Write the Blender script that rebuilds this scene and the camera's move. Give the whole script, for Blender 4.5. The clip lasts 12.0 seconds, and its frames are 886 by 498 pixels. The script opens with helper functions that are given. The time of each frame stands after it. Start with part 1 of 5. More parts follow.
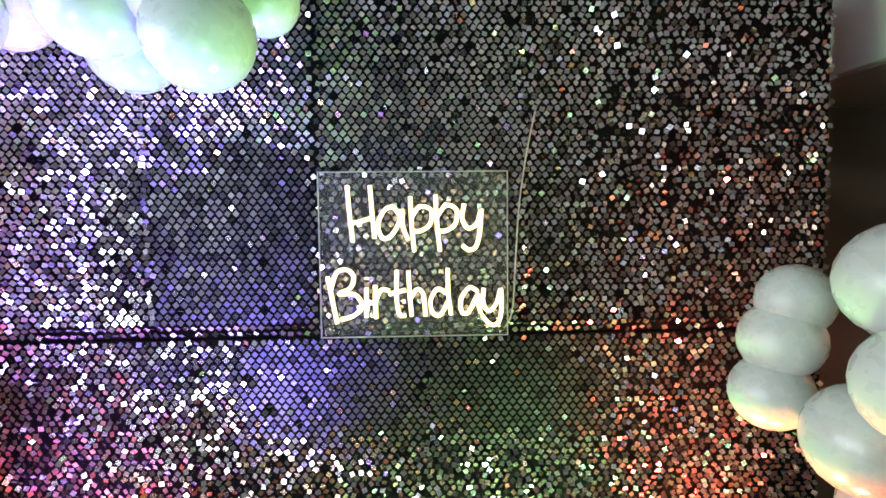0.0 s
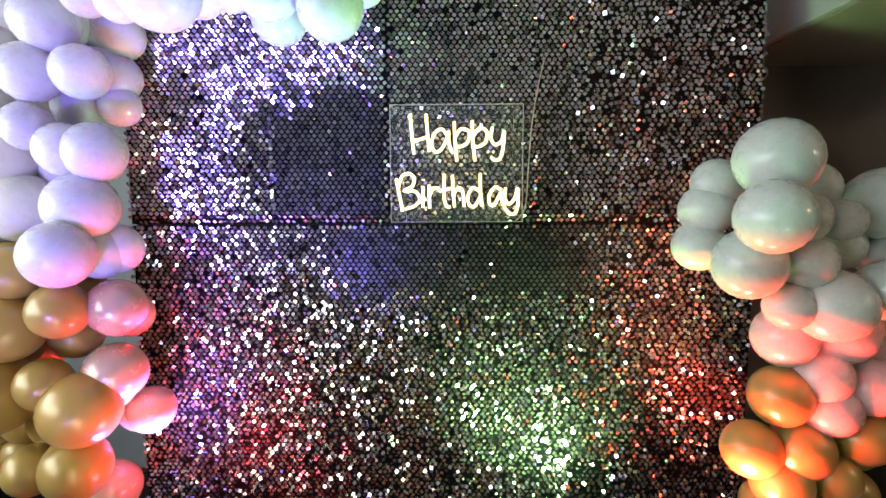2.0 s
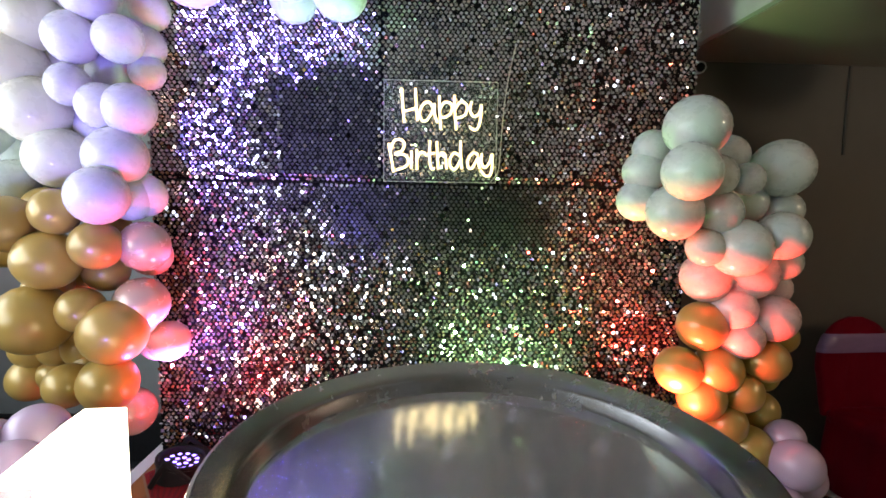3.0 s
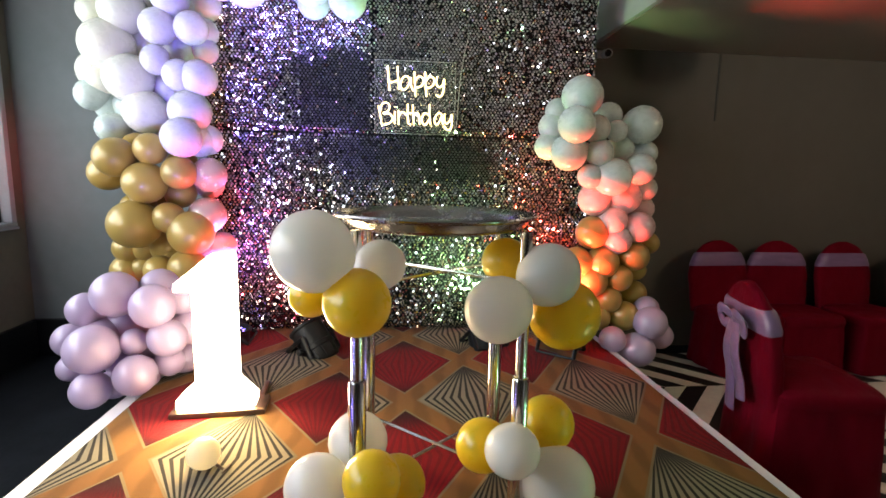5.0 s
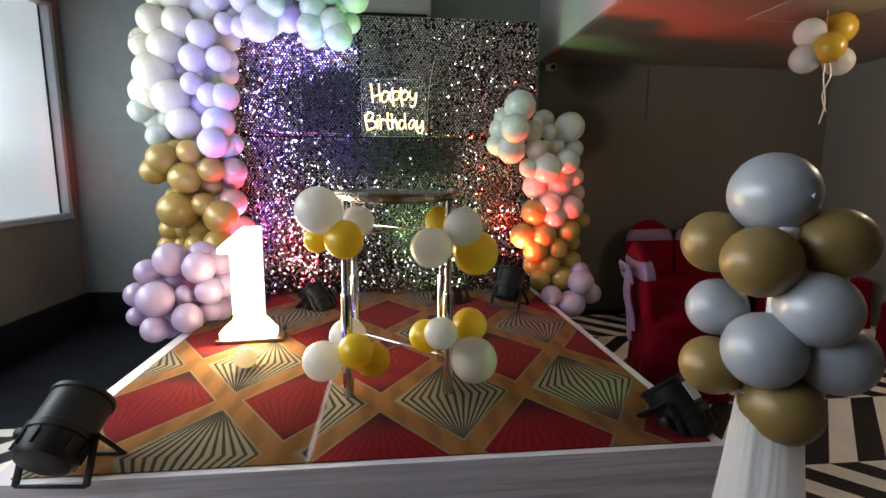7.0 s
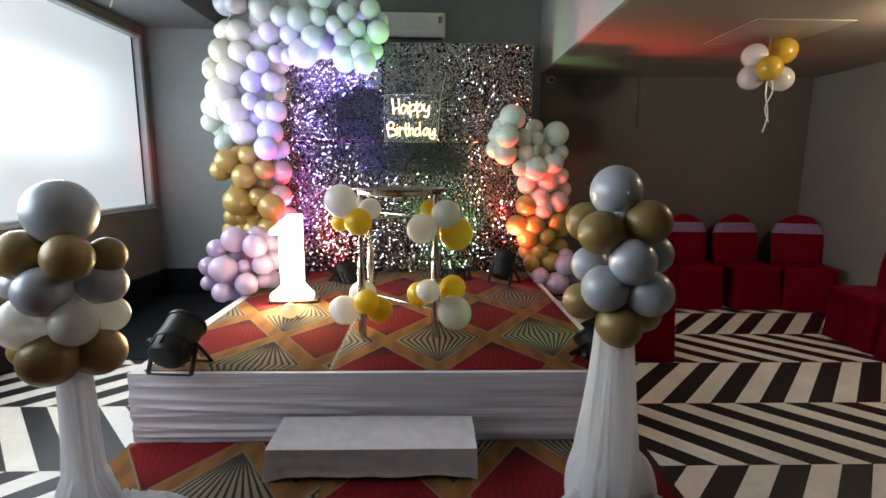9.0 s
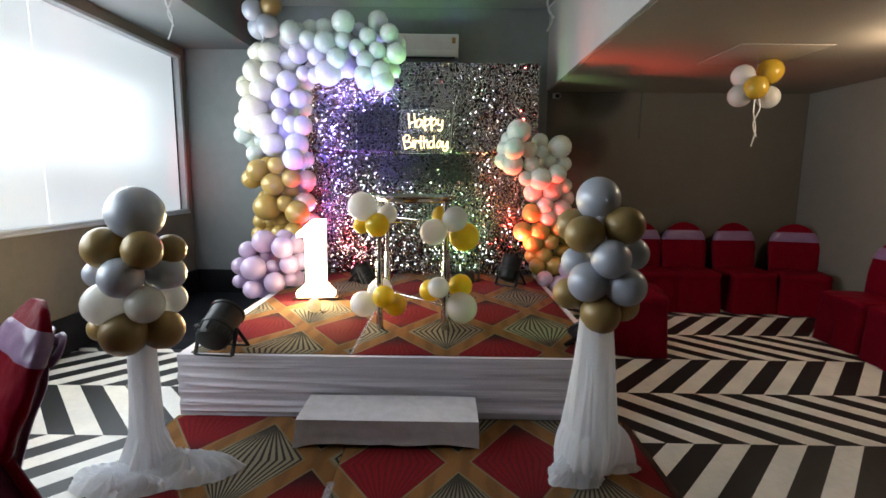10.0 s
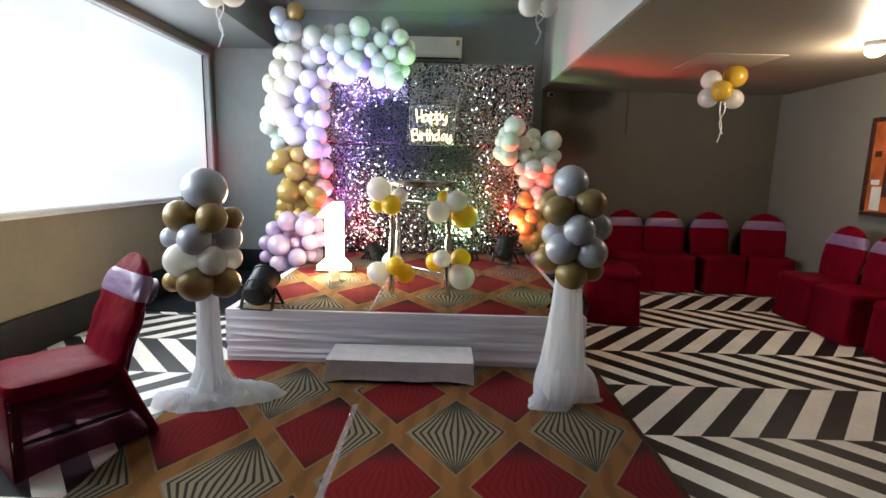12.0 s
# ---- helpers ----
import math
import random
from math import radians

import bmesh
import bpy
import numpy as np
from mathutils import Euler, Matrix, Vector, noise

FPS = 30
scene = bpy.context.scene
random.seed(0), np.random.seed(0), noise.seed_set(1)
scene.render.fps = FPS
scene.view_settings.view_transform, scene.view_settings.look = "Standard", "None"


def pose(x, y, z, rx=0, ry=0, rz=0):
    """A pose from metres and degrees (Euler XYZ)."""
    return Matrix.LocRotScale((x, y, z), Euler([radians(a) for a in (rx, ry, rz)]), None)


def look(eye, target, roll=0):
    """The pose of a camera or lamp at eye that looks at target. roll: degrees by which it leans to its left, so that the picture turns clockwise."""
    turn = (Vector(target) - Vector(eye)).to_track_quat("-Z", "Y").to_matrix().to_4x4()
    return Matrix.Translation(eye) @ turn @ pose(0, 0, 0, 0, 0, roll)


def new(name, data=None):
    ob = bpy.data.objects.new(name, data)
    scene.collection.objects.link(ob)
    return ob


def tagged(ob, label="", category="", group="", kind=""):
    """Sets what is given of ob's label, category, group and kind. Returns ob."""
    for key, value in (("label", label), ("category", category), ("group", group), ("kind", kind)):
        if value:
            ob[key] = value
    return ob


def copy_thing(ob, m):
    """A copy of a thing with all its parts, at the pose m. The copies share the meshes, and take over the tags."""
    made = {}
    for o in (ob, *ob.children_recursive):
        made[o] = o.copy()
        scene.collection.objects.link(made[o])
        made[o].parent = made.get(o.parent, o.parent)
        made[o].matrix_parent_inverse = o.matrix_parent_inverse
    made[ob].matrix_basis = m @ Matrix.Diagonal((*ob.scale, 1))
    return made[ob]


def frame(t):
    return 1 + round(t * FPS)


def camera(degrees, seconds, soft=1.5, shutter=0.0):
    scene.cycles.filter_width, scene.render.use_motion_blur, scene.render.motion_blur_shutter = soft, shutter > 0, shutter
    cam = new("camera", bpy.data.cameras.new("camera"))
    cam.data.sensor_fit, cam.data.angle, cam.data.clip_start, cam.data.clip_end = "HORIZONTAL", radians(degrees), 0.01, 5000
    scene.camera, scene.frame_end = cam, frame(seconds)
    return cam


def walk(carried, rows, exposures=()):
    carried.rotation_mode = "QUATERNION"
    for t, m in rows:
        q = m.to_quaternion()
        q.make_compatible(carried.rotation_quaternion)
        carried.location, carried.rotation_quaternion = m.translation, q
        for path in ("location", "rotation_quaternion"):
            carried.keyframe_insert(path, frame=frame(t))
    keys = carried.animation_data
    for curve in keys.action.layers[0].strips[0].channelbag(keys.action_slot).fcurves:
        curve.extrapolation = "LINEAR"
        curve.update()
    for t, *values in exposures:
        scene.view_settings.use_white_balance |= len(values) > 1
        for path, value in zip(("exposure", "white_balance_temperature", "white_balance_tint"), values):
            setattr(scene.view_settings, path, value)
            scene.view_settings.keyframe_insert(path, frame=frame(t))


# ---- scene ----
cam = camera(83.9, 12.0, soft=1.6)
PATH = [
    (0, (0.015, 0.01, 2.082), (0.085, 2.005, 1.961), -0.6),
    (0.5, (-0.002, -0.17, 2.054), (0.017, 1.827, 1.934), -0.3),
    (1, (-0.031, -0.361, 1.97), (0.031, 1.633, 1.822), -0.1),
    (1.5, (-0.062, -0.474, 1.889), (-0.003, 1.517, 1.709), -0.0),
    (2, (-0.048, -0.591, 1.824), (-0.073, 1.401, 1.644), -0.3),
    (2.5, (-0.059, -0.754, 1.684), (-0.071, 1.24, 1.528), 0.3),
    (3, (-0.097, -0.94, 1.662), (-0.012, 1.049, 1.472), 0.9),
    (5, (-0.157, -1.946, 1.474), (0.045, 0.023, 1.187), 1.2),
    (5.5, (-0.117, -2.183, 1.467), (0.101, -0.217, 1.174), 1.0),
    (6, (-0.076, -2.432, 1.457), (0.152, -0.466, 1.166), 0.3),
    (6.5, (-0.076, -2.637, 1.467), (0.169, -0.675, 1.169), 0.2),
    (7, (-0.047, -2.842, 1.448), (0.161, -0.876, 1.147), 0.3),
    (9, (0.182, -3.695, 1.487), (0.234, -1.722, 1.167), 0.4),
    (9.5, (0.237, -3.874, 1.482), (0.238, -1.9, 1.163), 0.5),
    (10, (0.212, -4.07, 1.493), (0.204, -2.09, 1.208), 0.7),
    (10.5, (0.181, -4.281, 1.499), (0.187, -2.301, 1.214), 0.7),
    (11, (0.197, -4.419, 1.497), (0.209, -2.439, 1.217), 1.0),
    (11.5, (0.225, -4.584, 1.47), (0.215, -2.607, 1.17), 1.3),
    (12, (0.205, -4.708, 1.454), (0.191, -2.733, 1.141), 1.4),
]
walk(cam, [(t, look(eye, target, roll)) for t, eye, target, roll in PATH], [(0, -0.14), (0.5, -0.26), (1, -0.24), (3, -0.20), (5, -0.12), (6.5, -0.30), (9, -0.12), (10.5, 0.0), (12, 0.25)])

# ---- world and lights ----
world = bpy.data.worlds.new("world")
scene.world = world
world.use_nodes = True
_bg = world.node_tree.nodes["Background"]
_sky = world.node_tree.nodes.new("ShaderNodeTexSky")
_sky.sky_type = "NISHITA"
_sky.sun_disc = False
_sky.sun_elevation, _sky.sun_rotation = radians(40), radians(-90)
world.node_tree.links.new(_sky.outputs[0], _bg.inputs[0])
_bg.inputs[1].default_value = 0.08

WINDOW_GLOW, NUMBER_GLOW, NEON_GLOW = 0.62, 110.0, 3.3


def spot(name, eye, target, color, power, cone=50, blend=1.0, radius=0.085):
    d = bpy.data.lights.new(name, "SPOT")
    d.energy, d.color, d.spot_size, d.spot_blend, d.shadow_soft_size = power, color, radians(cone), blend, radius
    ob = new(name, d)
    ob.matrix_world = look(eye, target)
    return ob


# coloured stage lamps: place of the lit face, where it points, colour, power
CANS = [
    ((-0.72, 1.08, 0.58), (-1.16, 1.40, 1.15), (1.0, 0.06, 0.10), 130, 95),
    ((0.93, 0.98, 0.74), (1.15, 1.24, 1.45), (1.0, 0.06, 0.04), 290, 104),
    ((-1.16, -0.98, 0.66), (-0.92, 1.42, 2.08), (0.23, 0.18, 1.0), 330, 46),
    ((1.11, -0.87, 0.58), (-0.42, 1.62, 3.50), (0.38, 1.0, 0.46), 240, 42),
    ((-1.17, 1.25, 0.54), (-0.92, 1.26, 2.5), (0.33, 0.22, 1.0), 440, 66),
    ((0.42, 1.14, 0.54), (0.30, 1.43, 1.3), (0.48, 1.0, 0.34), 195, 110),
]
for _e, _t, _c, _p, _cone in CANS:
    spot("stage_lamp_light", _e, _t, _c, _p, _cone)

# daylight entering through the frosted window
_d = bpy.data.lights.new("window_daylight", "AREA")
_d.shape, _d.size, _d.size_y, _d.energy, _d.color = "RECTANGLE", 1.30, 4.30, 135, (0.82, 0.92, 1.0)
_o = new("window_daylight", _d)
_o.matrix_world = pose(-3.035, -1.05, 1.98, 0, -90, 0)

_d = bpy.data.lights.new("ceiling_lamp_light", "POINT")
_d.shadow_soft_size, _d.energy, _d.color = 0.05, 44, (1.0, 0.82, 0.60)
_o = new("ceiling_lamp_light", _d)
_o.location = (3.6, -0.52, 2.40)


# ---- materials ----
class G:
    """Small helper to write node maths."""

    def __init__(self, name):
        self.m = bpy.data.materials.new(name)
        self.m.use_nodes = True
        self.t = self.m.node_tree
        self.b = self.t.nodes["Principled BSDF"]

    def put(self, socket, v):
        if isinstance(v, (int, float)):
            socket.default_value = v
        elif isinstance(v, tuple):
            socket.default_value = (*v, 1.0)[: len(socket.default_value)]
        else:
            self.t.links.new(v, socket)

    def math(self, op, a, b=0.0, clamp=False):
        n = self.t.nodes.new("ShaderNodeMath")
        n.operation, n.use_clamp = op, clamp
        self.put(n.inputs[0], a)
        self.put(n.inputs[1], b)
        return n.outputs[0]

    def mix(self, f, a, b):
        n = self.t.nodes.new("ShaderNodeMix")
        n.data_type = "RGBA"
        self.put(n.inputs[0], f)
        self.put(n.inputs[6], a)
        self.put(n.inputs[7], b)
        return n.outputs[2]

    def step(self, v, lo, hi):
        n = self.t.nodes.new("ShaderNodeMapRange")
        n.interpolation_type = "SMOOTHSTEP"
        self.put(n.inputs[0], v)
        n.inputs[1].default_value, n.inputs[2].default_value = lo, hi
        return n.outputs[0]

    def position(self):
        return self.t.nodes.new("ShaderNodeNewGeometry").outputs["Position"]

    def local(self):
        return self.t.nodes.new("ShaderNodeTexCoord").outputs["Object"]

    def split(self, v):
        n = self.t.nodes.new("ShaderNodeSeparateXYZ")
        self.t.links.new(v, n.inputs[0])
        return n.outputs[0], n.outputs[1], n.outputs[2]

    def noise(self, scale, detail=3.0, vec=None, stretch=None, rough=0.55):
        n = self.t.nodes.new("ShaderNodeTexNoise")
        n.inputs["Scale"].default_value, n.inputs["Detail"].default_value, n.inputs["Roughness"].default_value = scale, detail, rough
        v = vec or self.position()
        if stretch:
            k = self.t.nodes.new("ShaderNodeMapping")
            k.inputs["Scale"].default_value = stretch
            self.t.links.new(v, k.inputs[0])
            v = k.outputs[0]
        self.t.links.new(v, n.inputs["Vector"])
        return n.outputs[0]

    def random(self):
        return self.t.nodes.new("ShaderNodeObjectInfo").outputs["Random"]

    def bump(self, h, strength=0.3, dist=0.005):
        n = self.t.nodes.new("ShaderNodeBump")
        n.inputs["Strength"].default_value, n.inputs["Distance"].default_value = strength, dist
        self.t.links.new(h, n.inputs["Height"])
        self.t.links.new(n.outputs[0], self.b.inputs["Normal"])

    def set(self, **kw):
        for k, v in kw.items():
            self.put(self.b.inputs[k.replace("_", " ")], v)
        return self


def plain(name, color, rough=0.5, metal=0.0, var=0.12, scale=6.0, bump=0.0, bscale=60.0, spec=0.5, stretch=None):
    g = G(name)
    n = g.math("ADD", g.math("MULTIPLY", g.noise(scale), 0.65), g.math("MULTIPLY", g.noise(scale * 9, 4), 0.35))
    lo = tuple(c * (1 - var) for c in color)
    hi = tuple(min(1, c * (1 + var)) for c in color)
    g.set(Base_Color=g.mix(g.step(n, 0.3, 0.7), lo, hi), Metallic=metal, Roughness=g.math("ADD", g.math("MULTIPLY", n, 0.16), rough - 0.08))
    g.b.inputs["Specular IOR Level"].default_value = spec
    if bump:
        g.bump(g.noise(bscale, 4, stretch=stretch), bump, 0.004)
    return g.m


def glow(name, color, strength, base=None):
    g = G(name)
    g.set(Base_Color=base or color, Roughness=0.4, Emission_Color=color, Emission_Strength=strength)
    return g.m


def balloon_mat(name, color, rough=0.28, metal=0.0, coat=0.3, sub=0.15, sheer=0.0):
    g = G(name)
    v = g.math("ADD", g.math("MULTIPLY", g.random(), 0.22), 0.87)
    c = g.t.nodes.new("ShaderNodeHueSaturation")
    c.inputs["Color"].default_value = (*color, 1)
    g.put(c.inputs["Value"], v)
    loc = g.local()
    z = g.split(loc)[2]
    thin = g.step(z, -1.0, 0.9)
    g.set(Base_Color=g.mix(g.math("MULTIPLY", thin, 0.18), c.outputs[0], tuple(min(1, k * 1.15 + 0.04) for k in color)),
          Roughness=g.math("ADD", g.math("MULTIPLY", g.noise(3.0, 2, loc), 0.12), rough - 0.06), Metallic=metal)
    g.b.inputs["Coat Weight"].default_value = coat
    g.b.inputs["Coat Roughness"].default_value = 0.12
    if sub:
        g.b.inputs["Subsurface Weight"].default_value = sub
        g.b.inputs["Subsurface Radius"].default_value = (0.05, 0.04, 0.03)
    if sheer:
        tr = g.t.nodes.new("ShaderNodeBsdfTranslucent")
        tr.inputs[0].default_value = (*(min(1.0, k * 1.05) for k in color), 1)
        mx = g.t.nodes.new("ShaderNodeMixShader")
        mx.inputs[0].default_value = sheer
        g.t.links.new(g.b.outputs[0], mx.inputs[1])
        g.t.links.new(tr.outputs[0], mx.inputs[2])
        g.t.links.new(mx.outputs[0], g.t.nodes["Material Output"].inputs[0])
    return g.m


def carpet(name, origin, h, v, flip=0):
    """Woven carpet: gold lattice bands, and diamonds in taupe and in red with fans of dark lines."""
    g = G(name)
    x, y, _ = g.split(g.position())
    x, y = g.math("SUBTRACT", x, origin[0]), g.math("SUBTRACT", y, origin[1])
    det = h[0] * v[1] - h[1] * v[0]
    s = g.math("ADD", g.math("MULTIPLY", x, v[1] / det), g.math("MULTIPLY", y, -v[0] / det))
    t = g.math("ADD", g.math("MULTIPLY", x, -h[1] / det), g.math("MULTIPLY", y, h[0] / det))
    u, w = g.math("ADD", s, t), g.math("SUBTRACT", s, t)
    du, dw = g.math("SUBTRACT", g.math("FRACT", u), 0.5), g.math("SUBTRACT", g.math("FRACT", w), 0.5)
    iu, iw = g.math("FLOOR", u), g.math("FLOOR", w)
    row = g.math("ABSOLUTE", g.math("MODULO", g.math("ADD", g.math("SUBTRACT", iu, iw), 1000.0 + flip), 2.0))
    edge = g.math("SUBTRACT", 0.5, g.math("MAXIMUM", g.math("ABSOLUTE", du), g.math("ABSOLUTE", dw)))
    lx, ly = g.math("DIVIDE", g.math("ADD", du, dw), 0.84), g.math("DIVIDE", g.math("SUBTRACT", du, dw), 0.84)
    up = g.math("SUBTRACT", 1.0, g.math("ABSOLUTE", ly))
    m = g.math("DIVIDE", lx, g.math("MAXIMUM", up, 0.02))
    line = g.math("SINE", g.math("MULTIPLY", m, 43.0))
    pole = g.math("POWER", g.math("ABSOLUTE", ly), 2.0)
    lines = g.step(g.math("ADD", line, g.math("MULTIPLY", pole, 0.9)), 0.05, 0.55)
    dark = g.step(g.math("ABSOLUTE", g.math("ADD", ly, 0.1)), 0.45, 0.98)
    taupe = g.mix(g.math("MULTIPLY", lines, 0.93), (0.27, 0.225, 0.155), (0.016, 0.014, 0.012))
    taupe = g.mix(g.math("MULTIPLY", dark, 0.8), taupe, (0.02, 0.017, 0.014))
    red = g.mix(g.math("MULTIPLY", lines, 0.42), (0.21, 0.005, 0.009), (0.06, 0.006, 0.008))
    red = g.mix(g.math("MULTIPLY", dark, 0.88), red, (0.015, 0.006, 0.006))
    cell = g.mix(row, taupe, red)
    trim = g.step(edge, 0.098, 0.102)
    cell = g.mix(trim, (0.23, 0.165, 0.09), cell)
    bars = g.step(g.math("SINE", g.math("MULTIPLY", g.math("ADD", g.math("ADD", u, w), g.math("MULTIPLY", g.noise(2.0), 0.6)), 15.0)), -0.4, 0.9)
    gold = g.mix(g.math("MULTIPLY", bars, 0.55), (0.265, 0.122, 0.036), (0.145, 0.062, 0.021))
    col = g.mix(g.step(edge, 0.078, 0.084), gold, cell)
    pile = g.noise(420, 2)
    wear = g.math("ADD", g.math("MULTIPLY", g.noise(1.7, 4), 0.35), 0.62)
    f = g.t.nodes.new("ShaderNodeMix")
    f.data_type, f.blend_type = "RGBA", "MULTIPLY"
    f.inputs[0].default_value = 1.0
    g.put(f.inputs[6], col)
    k = g.math("MULTIPLY", wear, g.math("ADD", g.math("MULTIPLY", pile, 0.5), 0.75))
    g.put(f.inputs[7], k)
    g.set(Base_Color=f.outputs[2], Roughness=0.9)
    g.b.inputs["Specular IOR Level"].default_value = 0.05
    g.b.inputs["Sheen Weight"].default_value = 0.04
    g.bump(pile, 0.35, 0.004)
    return g.m


def fabric(name, color, rough=0.75, weave=500.0, fold=7.0, strength=0.35, stretch=(1, 1, 1), sheen=0.2, spec=0.25):
    g = G(name)
    n = g.noise(fold, 3, stretch=stretch)
    g.set(Base_Color=g.mix(g.step(n, 0.25, 0.75), tuple(c * 0.88 for c in color), tuple(min(1, c * 1.06) for c in color)), Roughness=rough)
    g.b.inputs["Sheen Weight"].default_value = sheen
    g.b.inputs["Specular IOR Level"].default_value = spec
    g.bump(g.math("ADD", n, g.math("MULTIPLY", g.noise(weave, 2), 0.06)), strength, 0.02)
    return g.m


M_WALL = plain("wall_paint_grey", (0.225, 0.238, 0.236), 0.62, var=0.08, scale=1.1, bump=0.06, bscale=140, spec=0.3)
M_WALL_WARM = plain("wall_paint_taupe", (0.185, 0.166, 0.142), 0.62, var=0.07, scale=0.9, bump=0.06, bscale=140, spec=0.3)
# the side wall's taupe, darkened in colour for the dim light at the back
M_WALL_WARM_DIM = plain("wall_paint_taupe_dimmed", (0.115, 0.101, 0.084), 0.62, var=0.07, scale=0.9, bump=0.06, bscale=140, spec=0.3)
M_SILL = plain("wall_paint_sill", (0.20, 0.175, 0.13), 0.6, var=0.10, scale=2.0, bump=0.08, bscale=90, spec=0.3)
M_REAR = plain("unseen_rear_wall_dark", (0.032, 0.031, 0.030), 0.65, var=0.1, scale=1.0)
M_CEIL = plain("ceiling_paint", (0.38, 0.38, 0.35), 0.7, var=0.05, scale=1.0, bump=0.04, bscale=120)
M_CEIL_LOW = plain("low_ceiling_paint", (0.30, 0.255, 0.205), 0.5, var=0.06, scale=0.8, bump=0.04, bscale=120)
M_BEAM = plain("beam_paint", (0.40, 0.40, 0.39), 0.6, var=0.06, scale=1.5, bump=0.04, bscale=110)
# its face turns away from the window; that shade is put into this colour
M_BULKHEAD_SHADED = plain("bulkhead_paint_shaded", (0.17, 0.18, 0.18), 0.6, var=0.08, scale=1.5, bump=0.04, bscale=110)
M_BLACK_BASE = plain("black_skirting", (0.012, 0.012, 0.013), 0.5, var=0.3, scale=3, spec=0.15)
M_BINDING = plain("brown_carpet_binding", (0.05, 0.025, 0.018), 0.9, var=0.2, scale=20, spec=0.1)
M_BLACK_FLOOR = plain("black_floor", (0.012, 0.013, 0.016), 0.75, spec=0.1, var=0.3, scale=4, bump=0.1, bscale=200)
M_TILE_W = plain("white_vinyl", (0.80, 0.765, 0.70), 0.42, var=0.10, scale=3.0, bump=0.05, bscale=80)
M_TILE_B = plain("black_vinyl", (0.013, 0.013, 0.014), 0.42, var=0.35, scale=3.0, bump=0.05, bscale=80, spec=0.35)
M_CONDUIT = plain("dark_conduit", (0.07, 0.064, 0.056), 0.6)
M_FRAME = plain("aluminium_frame", (0.55, 0.57, 0.59), 0.4, 0.2, var=0.08)


def frosted():
    """Frosted film; daylight is put in as glow, strongest mid-height, dimmer towards the back."""
    g = G("frosted_pane")
    _, y, z = g.split(g.position())
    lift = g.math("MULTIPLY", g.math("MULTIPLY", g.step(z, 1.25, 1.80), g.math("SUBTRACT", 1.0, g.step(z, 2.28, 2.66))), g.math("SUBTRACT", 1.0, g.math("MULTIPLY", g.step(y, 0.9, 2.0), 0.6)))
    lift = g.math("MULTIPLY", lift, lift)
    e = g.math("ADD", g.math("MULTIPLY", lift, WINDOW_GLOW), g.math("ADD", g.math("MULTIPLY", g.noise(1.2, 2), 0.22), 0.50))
    g.set(Base_Color=(0.7, 0.75, 0.78), Roughness=0.4, Emission_Color=(0.82, 0.92, 1.0), Emission_Strength=e)
    return g.m


M_FROST = frosted()
# daylight in the joint is put in as emission, like the pane's
M_FILM_GAP = glow("film_gap", (0.90, 0.96, 1.0), 1.15, (0.8, 0.85, 0.9))
M_WHITE_CLOTH = fabric("white_stretch_cloth", (0.70, 0.665, 0.735), 0.7, fold=2.2, strength=0.75, stretch=(0.25, 1.0, 9.0))
M_STEP_CLOTH = fabric("white_step_cloth", (0.66, 0.63, 0.67), 0.7, fold=6.0, strength=0.35, stretch=(2, 2, 2))
M_RED = fabric("wine_satin_cover", (0.145, 0.003, 0.012), 0.42, weave=900.0, fold=5.0, strength=0.5, stretch=(2, 2, 1.0), spec=0.05, sheen=0.0)
M_RED.node_tree.nodes["Principled BSDF"].inputs["Specular Tint"].default_value = (1.0, 0.10, 0.16, 1)
M_SASH = fabric("lilac_satin_sash", (0.22, 0.125, 0.245), 0.32, fold=9.0, strength=0.2, stretch=(1, 1, 3), spec=0.6, sheen=0.1)
M_CHROME = plain("polished_steel", (0.62, 0.61, 0.58), 0.16, 1.0, var=0.10, scale=5)
M_RIM = plain("dull_steel_rim", (0.27, 0.26, 0.26), 0.26, 1.0, var=0.12, scale=9)
M_TRAY = plain("polished_steel_tray", (0.70, 0.68, 0.70), 0.10, 0.80, var=0.10, scale=4)
M_CAN = plain("black_powder_coat", (0.010, 0.010, 0.011), 0.45, var=0.3, scale=8, spec=0.28)
M_LABEL = plain("pale_label", (0.55, 0.60, 0.60), 0.5)
M_PLASTIC = plain("white_plastic", (0.70, 0.70, 0.68), 0.35, var=0.05)
M_DARKGAP = plain("dark_slot", (0.02, 0.02, 0.02), 0.6)
M_BOARD = plain("black_board", (0.006, 0.006, 0.007), 0.85, var=0.3, spec=0.05)
M_WOOD = plain("dark_wood_edge", (0.10, 0.05, 0.025), 0.45, var=0.35, scale=12)
M_NUMBER = glow("lit_number_face", (1.0, 0.74, 0.36), NUMBER_GLOW, (0.9, 0.88, 0.8))
M_NUM_SIDE = glow("lit_number_side", (1.0, 0.88, 0.68), 8.0, (0.75, 0.72, 0.66))
M_BULB = glow("warm_bulb", (1.0, 0.86, 0.62), NUMBER_GLOW)
M_NEON = glow("warm_neon_tube", (1.0, 0.76, 0.40), NEON_GLOW)
M_CABLE = plain("clear_cable", (0.42, 0.40, 0.36), 0.3)
M_RIBBON = plain("white_ribbon", (0.62, 0.62, 0.62), 0.3, var=0.05)
M_LENS = plain("camera_lens_glass", (0.02, 0.02, 0.02), 0.08)
M_PIC = plain("orange_print", (0.42, 0.10, 0.03), 0.3, var=0.35, scale=7)
M_PIC_D = plain("dark_print", (0.05, 0.02, 0.015), 0.3, var=0.3)
M_PIC_W = plain("white_print", (0.6, 0.58, 0.55), 0.3, var=0.1)
